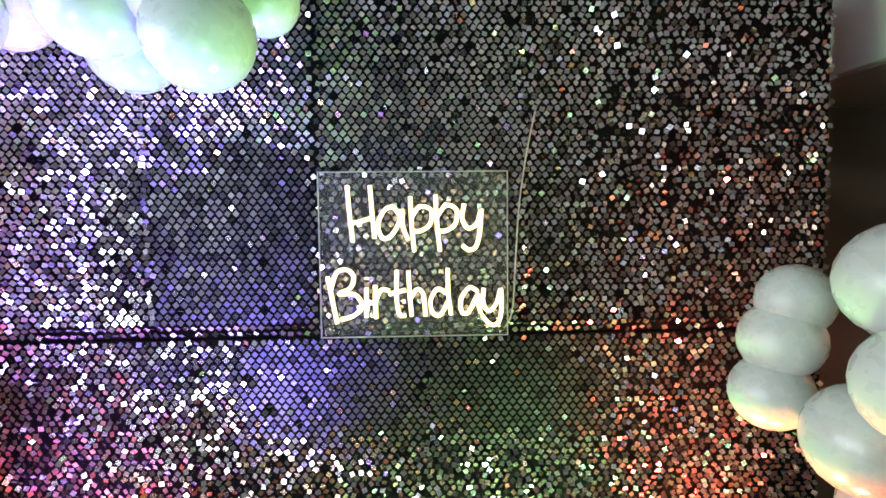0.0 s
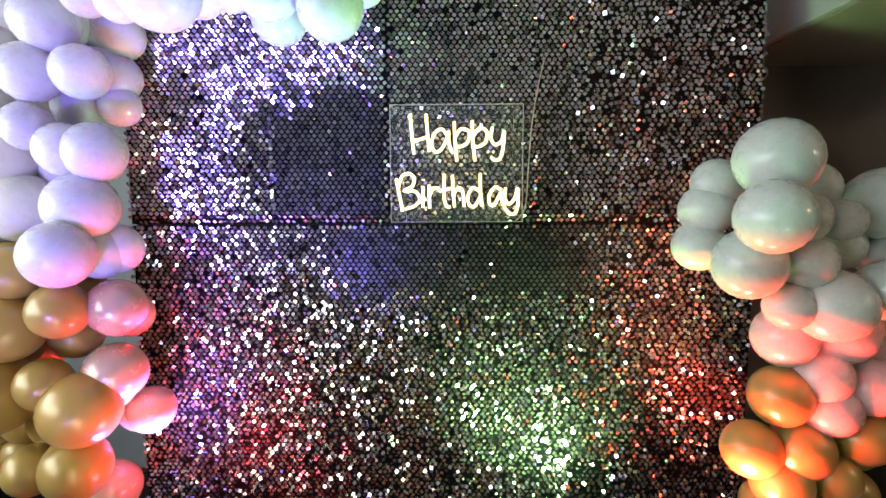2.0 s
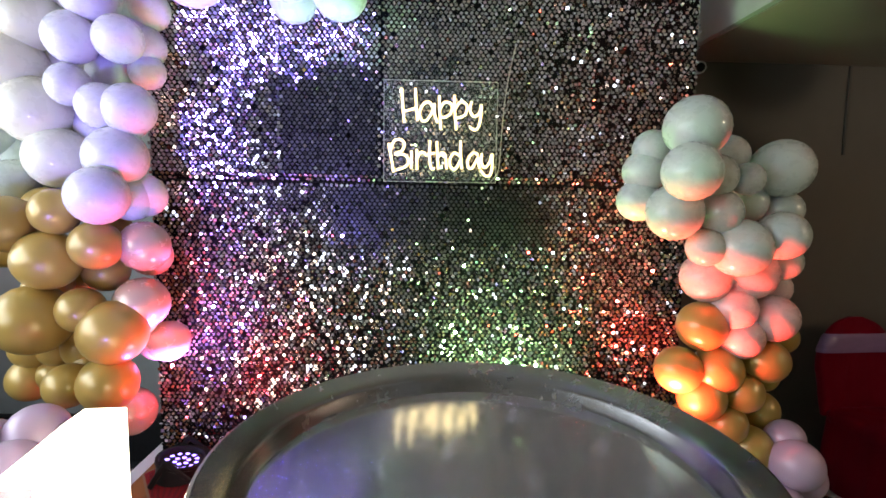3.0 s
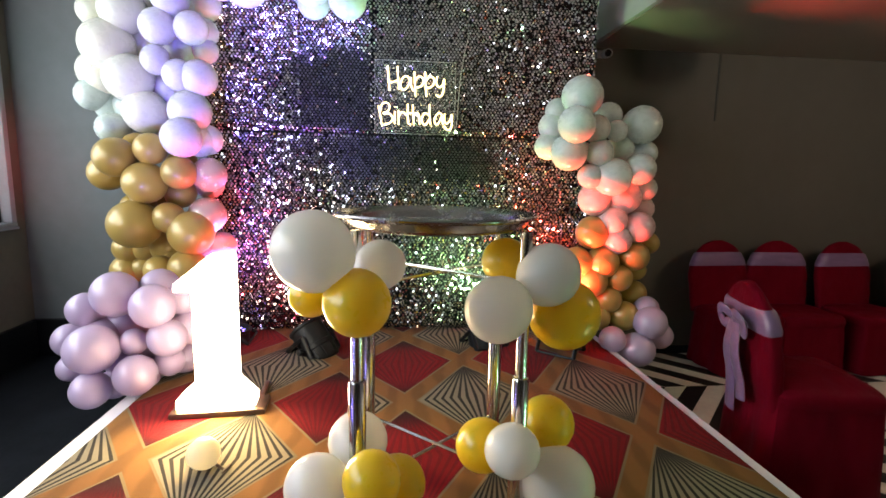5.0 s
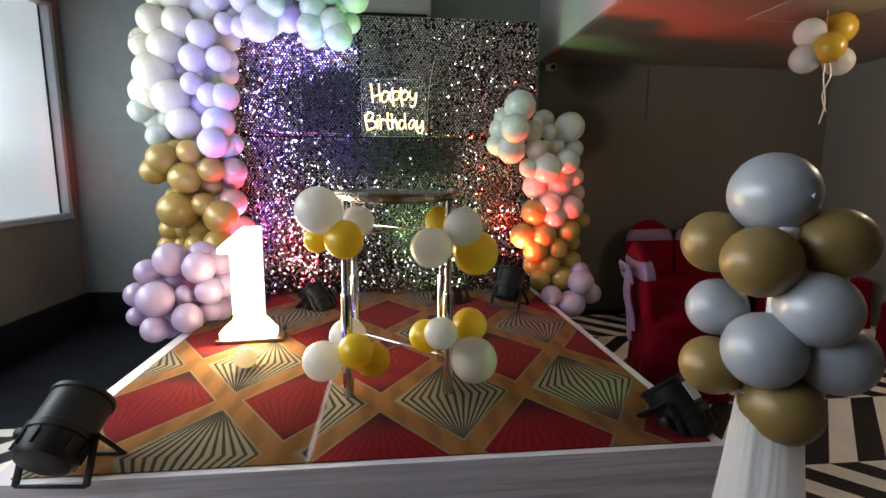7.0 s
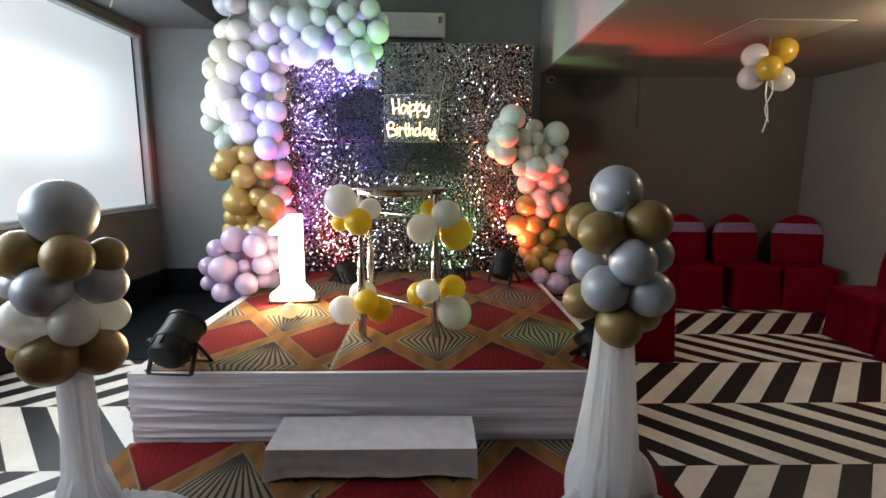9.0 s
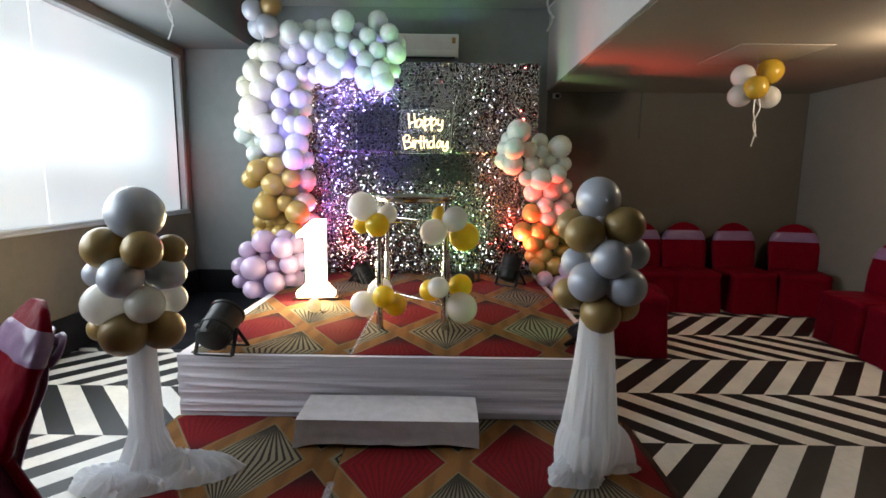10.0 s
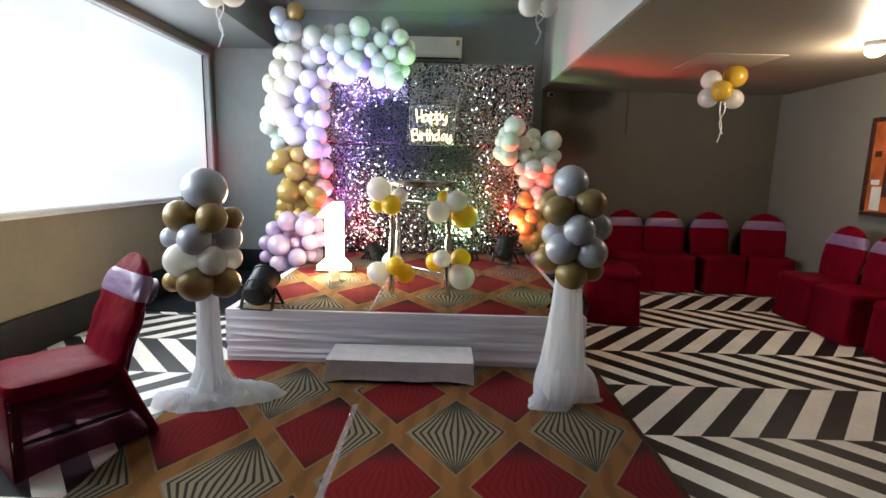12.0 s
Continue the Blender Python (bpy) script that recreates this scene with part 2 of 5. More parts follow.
M_LAMPGLOW = glow("lamp_diffuser", (1.0, 0.86, 0.62), 14.0)
M_KNOT = plain("dark_knot", (0.10, 0.06, 0.04), 0.5)


def tulle():
    g = G("white_tulle")
    n = g.noise(16, 4, stretch=(3.0, 3.0, 0.35))
    g.set(Base_Color=g.mix(g.step(n, 0.3, 0.7), (0.92, 0.92, 0.96), (0.98, 0.98, 0.99)), Roughness=0.8)
    g.b.inputs["Sheen Weight"].default_value = 0.3
    g.bump(g.math("ADD", n, g.math("MULTIPLY", g.noise(700, 2), 0.05)), 0.3, 0.02)
    tr = g.t.nodes.new("ShaderNodeBsdfTranslucent")
    tr.inputs[0].default_value = (0.94, 0.95, 0.98, 1)
    mx = g.t.nodes.new("ShaderNodeMixShader")
    mx.inputs[0].default_value = 0.52
    out = g.t.nodes["Material Output"]
    g.t.links.new(g.b.outputs[0], mx.inputs[1])
    g.t.links.new(tr.outputs[0], mx.inputs[2])
    g.t.links.new(mx.outputs[0], out.inputs[0])
    return g.m


M_TULLE = tulle()


def see_through(name, color, rough, clear, spec=0.5, tint=(1.0, 1.0, 1.0)):
    """A thin film or stretched cloth that lets part of what lies behind show."""
    g = G(name)
    n = g.noise(14, 4)
    g.set(Base_Color=g.mix(g.step(n, 0.3, 0.7), tuple(c * 0.8 for c in color), color), Roughness=rough)
    g.b.inputs["Specular IOR Level"].default_value = spec
    g.bump(n, 0.3, 0.004)
    tr = g.t.nodes.new("ShaderNodeBsdfTransparent")
    tr.inputs[0].default_value = (*tint, 1)
    mx = g.t.nodes.new("ShaderNodeMixShader")
    g.put(mx.inputs[0], g.math("ADD", g.math("MULTIPLY", g.noise(6, 3), 0.12), clear - 0.06))
    g.t.links.new(g.b.outputs[0], mx.inputs[1])
    g.t.links.new(tr.outputs[0], mx.inputs[2])
    g.t.links.new(mx.outputs[0], g.t.nodes["Material Output"].inputs[0])
    return g.m


M_TAPE = see_through("clear_tape", (0.50, 0.42, 0.44), 0.16, 0.62)
M_SHEER_RED = see_through("stretched_wine_cloth", (0.085, 0.004, 0.024), 0.42, 0.24, 0.15, (0.46, 0.22, 0.30))


def acrylic():
    """Clear sheet with a little surface haze, which picks up the light of the tubes."""
    g = G("clear_acrylic")
    g.set(Base_Color=(0.97, 0.97, 0.95), Roughness=0.06, Metallic=0.0)
    g.b.inputs["Transmission Weight"].default_value = 0.99
    g.b.inputs["IOR"].default_value = 1.15
    haze = g.t.nodes.new("ShaderNodeBsdfDiffuse")
    haze.inputs[0].default_value = (0.86, 0.83, 0.74, 1)
    mx = g.t.nodes.new("ShaderNodeMixShader")
    g.put(mx.inputs[0], g.math("ADD", g.math("MULTIPLY", g.noise(9.0, 4), 0.022), 0.003))
    g.t.links.new(g.b.outputs[0], mx.inputs[1])
    g.t.links.new(haze.outputs[0], mx.inputs[2])
    g.t.links.new(mx.outputs[0], g.t.nodes["Material Output"].inputs[0])
    return g.m


M_ACRYLIC = acrylic()


def sequin(name, lo, hi, gloss, haze):
    g = G(name)
    r = g.t.nodes.new("ShaderNodeNewGeometry").outputs["Random Per Island"]
    g.set(Base_Color=g.mix(r, lo, hi), Metallic=1.0, Roughness=g.math("ADD", g.math("MULTIPLY", r, 0.16), gloss))
    hazy = g.t.nodes.new("ShaderNodeBsdfAnisotropic")
    hazy.inputs["Color"].default_value, hazy.inputs["Roughness"].default_value = (0.8, 0.8, 0.82, 1), 0.62
    mx = g.t.nodes.new("ShaderNodeMixShader")
    mx.inputs[0].default_value = haze
    g.t.links.new(g.b.outputs[0], mx.inputs[1])
    g.t.links.new(hazy.outputs[0], mx.inputs[2])
    g.t.links.new(mx.outputs[0], g.t.nodes["Material Output"].inputs[0])
    return g.m


M_SEQUIN = sequin("silver_sequin", (0.42, 0.40, 0.43), (0.76, 0.74, 0.77), 0.08, 0.05)
# silver as well; the dark room that flat sequins mirror is painted into this colour
M_SEQUIN_FLAT_DARK = sequin("flat_sequin_dark_reflection", (0.09, 0.085, 0.10), (0.17, 0.16, 0.18), 0.24, 0.03)
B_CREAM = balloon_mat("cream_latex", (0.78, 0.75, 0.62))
# white latex; the violet stage light is tinted into its colour
B_VIOLET_LIT = balloon_mat("violet_lit_white_latex", (0.70, 0.67, 0.74))
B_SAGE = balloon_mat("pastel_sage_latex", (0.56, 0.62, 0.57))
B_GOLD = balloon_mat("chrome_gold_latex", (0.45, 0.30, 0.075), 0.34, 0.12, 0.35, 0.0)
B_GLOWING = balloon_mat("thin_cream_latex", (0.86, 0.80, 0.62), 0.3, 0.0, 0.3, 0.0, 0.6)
# gold balloons again, with the red lamp's pink light mixed into the colour
B_GOLD_PINK = balloon_mat("pink_lit_gold_latex", (0.62, 0.42, 0.33), 0.26, 0.15, 0.4, 0.05)
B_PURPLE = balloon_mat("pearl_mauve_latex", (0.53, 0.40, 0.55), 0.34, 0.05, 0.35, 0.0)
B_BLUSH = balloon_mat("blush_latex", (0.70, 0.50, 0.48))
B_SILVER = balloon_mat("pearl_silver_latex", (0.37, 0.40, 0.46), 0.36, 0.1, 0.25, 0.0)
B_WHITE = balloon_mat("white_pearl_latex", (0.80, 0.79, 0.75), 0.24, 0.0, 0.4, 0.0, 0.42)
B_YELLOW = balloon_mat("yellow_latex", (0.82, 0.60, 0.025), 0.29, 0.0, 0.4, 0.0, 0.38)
# yellow latex again, the ceiling lamp's warm, dim light put into the colour
B_YELLOW_WARM = balloon_mat("warm_lit_yellow_latex", (0.66, 0.42, 0.04), 0.26, 0.0, 0.4, 0.0, 0.25)
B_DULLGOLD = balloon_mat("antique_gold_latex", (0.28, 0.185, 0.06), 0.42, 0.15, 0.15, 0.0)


# ---- mesh helpers ----
def mesh_of(bm, name, mat, smooth=True):
    me = bpy.data.meshes.new(name)
    bm.normal_update()
    bm.to_mesh(me)
    bm.free()
    me.materials.append(mat)
    if smooth:
        me.polygons.foreach_set("use_smooth", [True] * len(me.polygons))
        me.set_sharp_from_angle(angle=radians(35))
    return me


def part(name, bm, mat, parent, label="", smooth=True):
    ob = new(name, mesh_of(bm, name, mat, smooth))
    ob.parent = parent
    if label:
        tagged(ob, label)
    return ob


def thing(name, at, label, category, group="", kind=""):
    ob = new(name)
    ob.empty_display_size = 0.05
    ob.matrix_basis = at if isinstance(at, Matrix) else Matrix.Translation(at)
    return tagged(ob, label, category, group, kind)


def solid(name, bm, mat, label, category, group="", kind="", at=None, smooth=True):
    ob = new(name, mesh_of(bm, name, mat, smooth))
    if at is not None:
        ob.matrix_basis = at
    return tagged(ob, label, category, group, kind)


def box(x0, x1, y0, y1, z0, z1, bevel=0.0, bm=None, seg=2):
    bm = bm or bmesh.new()
    r = bmesh.ops.create_cube(bm, size=1.0, matrix=Matrix.LocRotScale(((x0 + x1) / 2, (y0 + y1) / 2, (z0 + z1) / 2), None, (x1 - x0, y1 - y0, z1 - z0)))
    if bevel:
        es = list({e for v in r["verts"] for e in v.link_edges})
        bmesh.ops.bevel(bm, geom=es, offset=bevel, segments=seg, affect="EDGES", profile=0.5)
    return bm


def lathe(profile, n=32, bm=None, cap=True):
    """Turn (radius, z) pairs round the z axis."""
    bm = bm or bmesh.new()
    rings = []
    for r, z in profile:
        rings.append([bm.verts.new((r * math.cos(2 * math.pi * i / n), r * math.sin(2 * math.pi * i / n), z)) for i in range(n)])
    for a, b in zip(rings, rings[1:]):
        for i in range(n):
            bm.faces.new((a[i], a[(i + 1) % n], b[(i + 1) % n], b[i]))
    if cap:
        bm.faces.new(list(reversed(rings[0])))
        bm.faces.new(rings[-1])
    return bm


def smooth_line(pts, k=6):
    pts = [Vector(p) for p in pts]
    if len(pts) < 3:
        return pts
    out = []
    for i in range(len(pts) - 1):
        p0, p1, p2, p3 = pts[max(i - 1, 0)], pts[i], pts[i + 1], pts[min(i + 2, len(pts) - 1)]
        for j in range(k):
            t = j / k
            out.append(0.5 * (2 * p1 + (p2 - p0) * t + (2 * p0 - 5 * p1 + 4 * p2 - p3) * t * t + (3 * p1 - p0 - 3 * p2 + p3) * t ** 3))
    return out + [pts[-1]]


def tube(pts, r, n=8, bm=None, flat=1.0):
    bm = bm or bmesh.new()
    rings = []
    for i, p in enumerate(pts):
        d = (pts[min(i + 1, len(pts) - 1)] - pts[max(i - 1, 0)]).normalized()
        side = d.cross(Vector((0, 1, 0)) if abs(d.y) < 0.9 else Vector((1, 0, 0))).normalized()
        other = d.cross(side)
        rings.append([bm.verts.new(p + r * (math.cos(2 * math.pi * k / n) * side + flat * math.sin(2 * math.pi * k / n) * other)) for k in range(n)])
    for a, b in zip(rings, rings[1:]):
        for k in range(n):
            bm.faces.new((a[k], a[(k + 1) % n], b[(k + 1) % n], b[k]))
    bm.faces.new(list(reversed(rings[0])))
    bm.faces.new(rings[-1])
    bmesh.ops.recalc_face_normals(bm, faces=bm.faces)
    return bm


def prism(outline, y0, y1, bevel=0.0, seg=2):
    """A shape drawn in x and z, with thickness in y."""
    bm = bmesh.new()
    a = [bm.verts.new((x, y0, z)) for x, z in outline]
    b = [bm.verts.new((x, y1, z)) for x, z in outline]
    n = len(a)
    bm.faces.new(a)
    bm.faces.new(list(reversed(b)))
    for i in range(n):
        bm.faces.new((a[(i + 1) % n], a[i], b[i], b[(i + 1) % n]))
    bmesh.ops.recalc_face_normals(bm, faces=bm.faces)
    if bevel:
        bmesh.ops.bevel(bm, geom=list(bm.edges), offset=bevel, segments=seg, affect="EDGES", profile=0.5)
    return bm


# ---- structure ----
BACK, LEFT, RIGHT, REAR = 2.15, -2.98, 4.62, -7.6
HIGH, LOW, SOFFIT = 3.50, 2.555, 3.00
S = 0.405
WY0, WY1, WZ0, WZ1 = -3.3, 2.05, 1.045, 2.90

solid("floor", box(LEFT - 0.2, RIGHT + 0.2, REAR - 0.2, BACK + 0.2, -0.15, -0.004), M_BLACK_FLOOR, "black screed under patterned vinyl flooring", "floor", kind="structure")
solid("wall_back", box(LEFT - 0.2, 1.44, BACK, BACK + 0.2, 0, HIGH + 0.1), M_WALL, "grey painted wall behind the stage", "wall", kind="structure")
solid("wall_back_side", box(1.44, RIGHT + 0.2, BACK, BACK + 0.2, 0, HIGH + 0.1), M_WALL_WARM_DIM, "taupe painted wall behind the row of chairs, dimness put into its colour", "wall", kind="structure")
solid("wall_right", box(RIGHT, RIGHT + 0.2, REAR, BACK - 0.003, 0, LOW + 0.3), M_WALL_WARM, "grey-beige painted side wall", "wall", kind="structure")
# added out of view; its dark colour keeps the sequins' mirror image dark
solid("wall_rear", box(LEFT - 0.2, RIGHT + 0.2, REAR - 0.2, REAR, 0, HIGH + 0.1), M_REAR, "unseen dark rear wall, added to close the room behind the camera", "wall", kind="structure")
bm = bmesh.new()
box(LEFT - 0.2, LEFT, REAR, BACK - 0.003, 0, WZ0, bm=bm)
box(LEFT - 0.2, LEFT, REAR, BACK - 0.003, WZ1, HIGH, bm=bm)
box(LEFT - 0.2, LEFT, WY1, BACK - 0.003, WZ0, WZ1, bm=bm)
box(LEFT - 0.2, LEFT, REAR, WY0, WZ0, WZ1, bm=bm)
solid("wall_left", bm, M_SILL, "beige-grey painted wall under a wide window", "wall", kind="structure")
solid("ceiling", box(LEFT - 0.2, 1.46, REAR, BACK - 0.003, HIGH, HIGH + 0.15), M_CEIL, "off-white ceiling over the stage", "ceiling", kind="structure")
solid("ceiling_low", box(1.46, RIGHT, REAR, BACK - 0.003, LOW, LOW + 0.15), M_CEIL_LOW, "low beige ceiling at the side", "ceiling", kind="structure")
solid("beam", box(1.42, 1.457, REAR, BACK - 0.003, LOW + 0.003, HIGH - 0.003, 0.004), M_BEAM, "pale painted ceiling drop between two ceiling heights", "beam", kind="structure")
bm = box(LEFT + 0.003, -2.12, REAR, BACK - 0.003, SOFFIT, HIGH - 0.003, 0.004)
solid("bulkhead", bm, M_BULKHEAD_SHADED, "boxed bulkhead above the window, shade put into its grey colour", "bulkhead", kind="structure")
solid("baseboard", box(LEFT, LEFT + 0.05, REAR, BACK - 0.06, 0, 0.30, 0.006), M_BLACK_BASE, "tall black skirting under the window", "skirting", kind="structure")
solid("trim", box(LEFT, -1.5, BACK - 0.05, BACK, 0, 0.30, 0.006), M_BLACK_BASE, "tall black skirting on the back wall", "skirting", kind="structure")
solid("floor_patch", box(LEFT + 0.05, -1.46, 0.02, BACK - 0.05, -0.003, 0.006), M_BLACK_FLOOR, "black floor covering beside the stage", "floor covering", kind="structure")
solid("trim_conduit", box(2.574, 2.592, BACK - 0.012, BACK, 2.0, LOW, 0.003), M_CONDUIT, "thin dark conduit on the wall", "conduit", kind="structure")

# window
win = thing("window_1", (LEFT - 0.06, 0, 0), "wide frosted window with a grey aluminium frame, glowing with daylight", "window", kind="structure")
bm = bmesh.new()
for z0, z1 in ((WZ0, WZ0 + 0.03), (WZ1 - 0.035, WZ1)):
    box(-0.04, 0.075, WY0, WY1, z0, z1, 0.006, bm)
for y0, y1 in ((WY0, WY0 + 0.06), (WY1 - 0.05, WY1)):
    box(-0.04, 0.072, y0, y1, WZ0 + 0.03, WZ1 - 0.035, 0.006, bm)
part("window_frame", bm, M_FRAME, win)
part("window_sill", box(-0.02, 0.085, WY0, WY1, WZ0 - 0.02, WZ0 - 0.001, 0.004), M_FRAME, win)
for y0, y1 in ((WY0 + 0.06, -2.105), (-2.095, -0.035), (-0.025, WY1 - 0.05)):
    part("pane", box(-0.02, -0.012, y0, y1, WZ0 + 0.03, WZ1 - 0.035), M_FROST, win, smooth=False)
for y in (-2.10, -0.03):
    part("film_gap", box(-0.02, -0.011, y - 0.0045, y + 0.0045, WZ0 + 0.03, WZ1 - 0.035), M_FILM_GAP, win, "bright joint between two sheets of frosted film", smooth=False)
bm = bmesh.new()
box(-0.010, 0.0, WY1 - 0.064, WY1 - 0.0505, WZ0 + 0.031, WZ1 - 0.036, 0.002, bm)
part("gasket", bm, M_DARKGAP, win, "dark rubber gasket")

# recessed ceiling panel in the low ceiling
hatch = thing("ceiling_hatch", (2.86, 0.30, LOW), "thin-edged access panel in the beige ceiling", "ceiling panel", kind="structure")
part("panel", box(-0.36, 0.36, -0.34, 0.34, -0.006, 0.0, 0.002), M_CEIL_LOW, hatch)
bm = bmesh.new()
for a in ((-0.366, 0.366, -0.346, -0.34), (-0.366, 0.366, 0.34, 0.346), (-0.366, -0.36, -0.34, 0.34), (0.36, 0.366, -0.34, 0.34)):
    box(*a, -0.008, 0.0, bm=bm)
part("frame", bm, M_CEIL_LOW, hatch)

lamp = thing("ceiling_lamp", (3.6, -0.52, LOW), "round warm white ceiling lamp, switched on", "ceiling lamp")
part("housing", lathe([(0.07, 0.0), (0.078, -0.008), (0.074, -0.035), (0.06, -0.04)], 32), M_PLASTIC, lamp)
part("diffuser", lathe([(0.056, -0.04), (0.066, -0.06), (0.062, -0.085), (0.04, -0.105), (0.01, -0.112)], 32), M_LAMPGLOW, lamp)

# ---- stage ----
stage = thing("stage", (0, 0, 0), "low stage wrapped in white cloth with patterned carpet on top", "stage")
SX0, SX1, SY0, SY1 = -1.43, 1.26, -1.17, 1.85


def skirt_box(x0, x1, y0, y1, z0, z1, wave, seed, nx=90, nz=14, flare=0.0, hem=0.0, pulls=(), arch=0.0):
    """A cloth-wrapped box: the long front and both ends carry soft creases."""
    bm = bmesh.new()
    rng = random.Random(seed)
    per = [(x0, y1)] + [(x0, y0 + (y1 - y0) * (1 - i / 12)) for i in range(1, 12)] + [(x0 + (x1 - x0) * i / nx, y0) for i in range(nx + 1)] + [(x1, y0 + (y1 - y0) * i / 12) for i in range(1, 13)]
    cx, cy = (x0 + x1) / 2, (y0 + y1) / 2
    rows = []
    for j in range(nz + 1):
        f = j / nz
        z = z0 + (z1 - z0) * f
        row = []
        for i, (x, y) in enumerate(per):
            ny = -1.0 if abs(y - y0) < 1e-6 else 0.0
            nxx = -1.0 if abs(x - x0) < 1e-6 else (1.0 if abs(x - x1) < 1e-6 else 0.0)
            q = noise.noise(Vector((x * 1.1 + seed, y * 1.1, z * 16 + 0.8 * x))) + 0.6 * noise.noise(Vector((x * 3.0, y * 3 + seed, z * 30)))
            d = wave * q * math.sin(math.pi * min(1, max(0.04, f))) + flare * (1 - f) ** 1.5 * (1 + 0.9 * noise.noise(Vector((x * 9, y * 9, seed))))
            for zk, slope, fade in (pulls if ny else ()):
                away = abs(x - x0)
                off = (z - zk - slope * away) / (0.009 + 0.006 * away)
                d += 0.014 * min(1.0, away / 0.08) * math.exp(-off * off) * math.exp(-((away / fade) ** 2)) * (0.7 + 0.6 * noise.noise(Vector((x * 2, zk * 40, 1.0))))
            zz = z + (hem * noise.noise(Vector((x * 5, y * 5, seed + 3.0))) if j == 0 else 0) + arch * (1 - f) ** 2 * (1 - min(1.0, abs(2 * (x - cx) / (x1 - x0))) ** 8) * (1 if ny else 0)
            row.append(bm.verts.new((x + nxx * d, y + ny * d, max(0.002, zz))))
        rows.append(row)
    for a, b in zip(rows, rows[1:]):
        for i in range(len(per) - 1):
            bm.faces.new((a[i], a[i + 1], b[i + 1], b[i]))
    bm.faces.new(rows[-1])
    bmesh.ops.recalc_face_normals(bm, faces=bm.faces)
    return bm


part("cloth_skirt", skirt_box(SX0, SX1, SY0, SY1, 0.005, S - 0.006, 0.008, 2.3, 110, 46, pulls=((0.075, 0.012, 0.9), (0.10, -0.022, 1.7), (0.155, 0.02, 0.7), (0.215, -0.05, 1.3), (0.265, -0.045, 1.9), (0.33, -0.012, 0.6), (0.04, 0.004, 2.6))), M_WHITE_CLOTH, stage, "white stretch cloth with long sideways creases")
SEAM = -0.36
M_CARPET_L = carpet("carpet_stage_left", (-0.80, -0.60), (0.66, -0.02), (0.02, 0.92), 1)
M_CARPET_R = carpet("carpet_stage_right", (-0.105, -0.68), (0.68, 0.08), (0.01, 0.98))
M_RUG_L = carpet("carpet_floor_left", (-0.80, -2.154), (0.69, 0.05), (0.0, 0.97), 1)
M_RUG_R = carpet("carpet_floor_right", (-0.058, -2.165), (0.69, 0.05), (0.02, 0.975))
for m, x0, x1 in ((M_CARPET_L, SX0 + 0.07, SEAM - 0.001), (M_CARPET_R, SEAM + 0.001, SX1 - 0.05)):
    part("carpet", box(x0, x1, SY0 + 0.03, SY1 - 0.05, S - 0.005, S, 0.002), m, stage, "carpet with red and taupe fan diamonds in a gold lattice")
part("tape", box(SEAM - 0.011, SEAM + 0.011, SY0 + 0.04, 0.2, S + 0.0005, S + 0.002), M_TAPE, stage, "shiny clear tape over the carpet seam")

rug = thing("rug", (0, 0, 0), "patterned carpet runner with red and taupe diamonds on the floor", "carpet", kind="structure")
for m, x0, x1 in ((M_RUG_L, -1.44, -0.331), (M_RUG_R, -0.329, 1.315)):
    part("carpet", box(x0, x1, -6.6, SY0 - 0.01, 0.0, 0.009, 0.003), m, rug)
part("binding", box(1.3155, 1.35, -6.6, SY0 - 0.01, 0.0, 0.010, 0.004), M_BINDING, rug, "brown bound carpet edge")
part("tape", box(-0.349, -0.313, -6.5, -1.84, 0.0095, 0.011), M_TAPE, rug, "shiny clear tape over the carpet seam")

step = thing("step", (0, 0, 0), "low step covered with a white cloth before the stage", "step")
part("cloth", skirt_box(-0.60, 0.41, -1.52, -1.20, 0.004, 0.165, 0.004, 5.1, 60, 12, 0.014, 0.010, arch=0.028), M_STEP_CLOTH, step)
part("block", box(-0.57, 0.38, -1.49, -1.20, 0.0095, 0.155, 0.005), M_WOOD, step)


# ---- balloons ----
def balloon_mesh():
    bm = bmesh.new()
    prof = []
    for i in range(15):
        a = math.pi * i / 14
        r, z = math.sin(a), -math.cos(a)
        if z < 0:
            z *= 1.10
            r *= 1 - 0.05 * z * z
        prof.append((max(r, 0.012), z))
    lathe([(0.05, -1.20), (0.065, -1.17), (0.022, -1.135)] + prof[:1] + prof[1:], 22, bm)
    return bm


BALLOON = {}


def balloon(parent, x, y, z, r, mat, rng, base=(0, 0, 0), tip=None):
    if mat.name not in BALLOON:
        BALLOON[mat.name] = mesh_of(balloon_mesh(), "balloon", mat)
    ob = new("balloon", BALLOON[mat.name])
    ob.parent = parent
    c = Vector(base)
    p = Vector((x, y, z))
    out = (p - Vector(tip)) if tip is not None else Vector((rng.uniform(-1, 1), rng.uniform(-1, 0.2), rng.uniform(-1, 1)))
    q = out.normalized().to_track_quat("Z", "Y")
    k = r * rng.uniform(0.97, 1.02)
    ob.matrix_basis = Matrix.LocRotScale(p - c, q, (k * rng.uniform(0.97, 1.03), k, k * rng.uniform(0.97, 1.04)))
    return ob


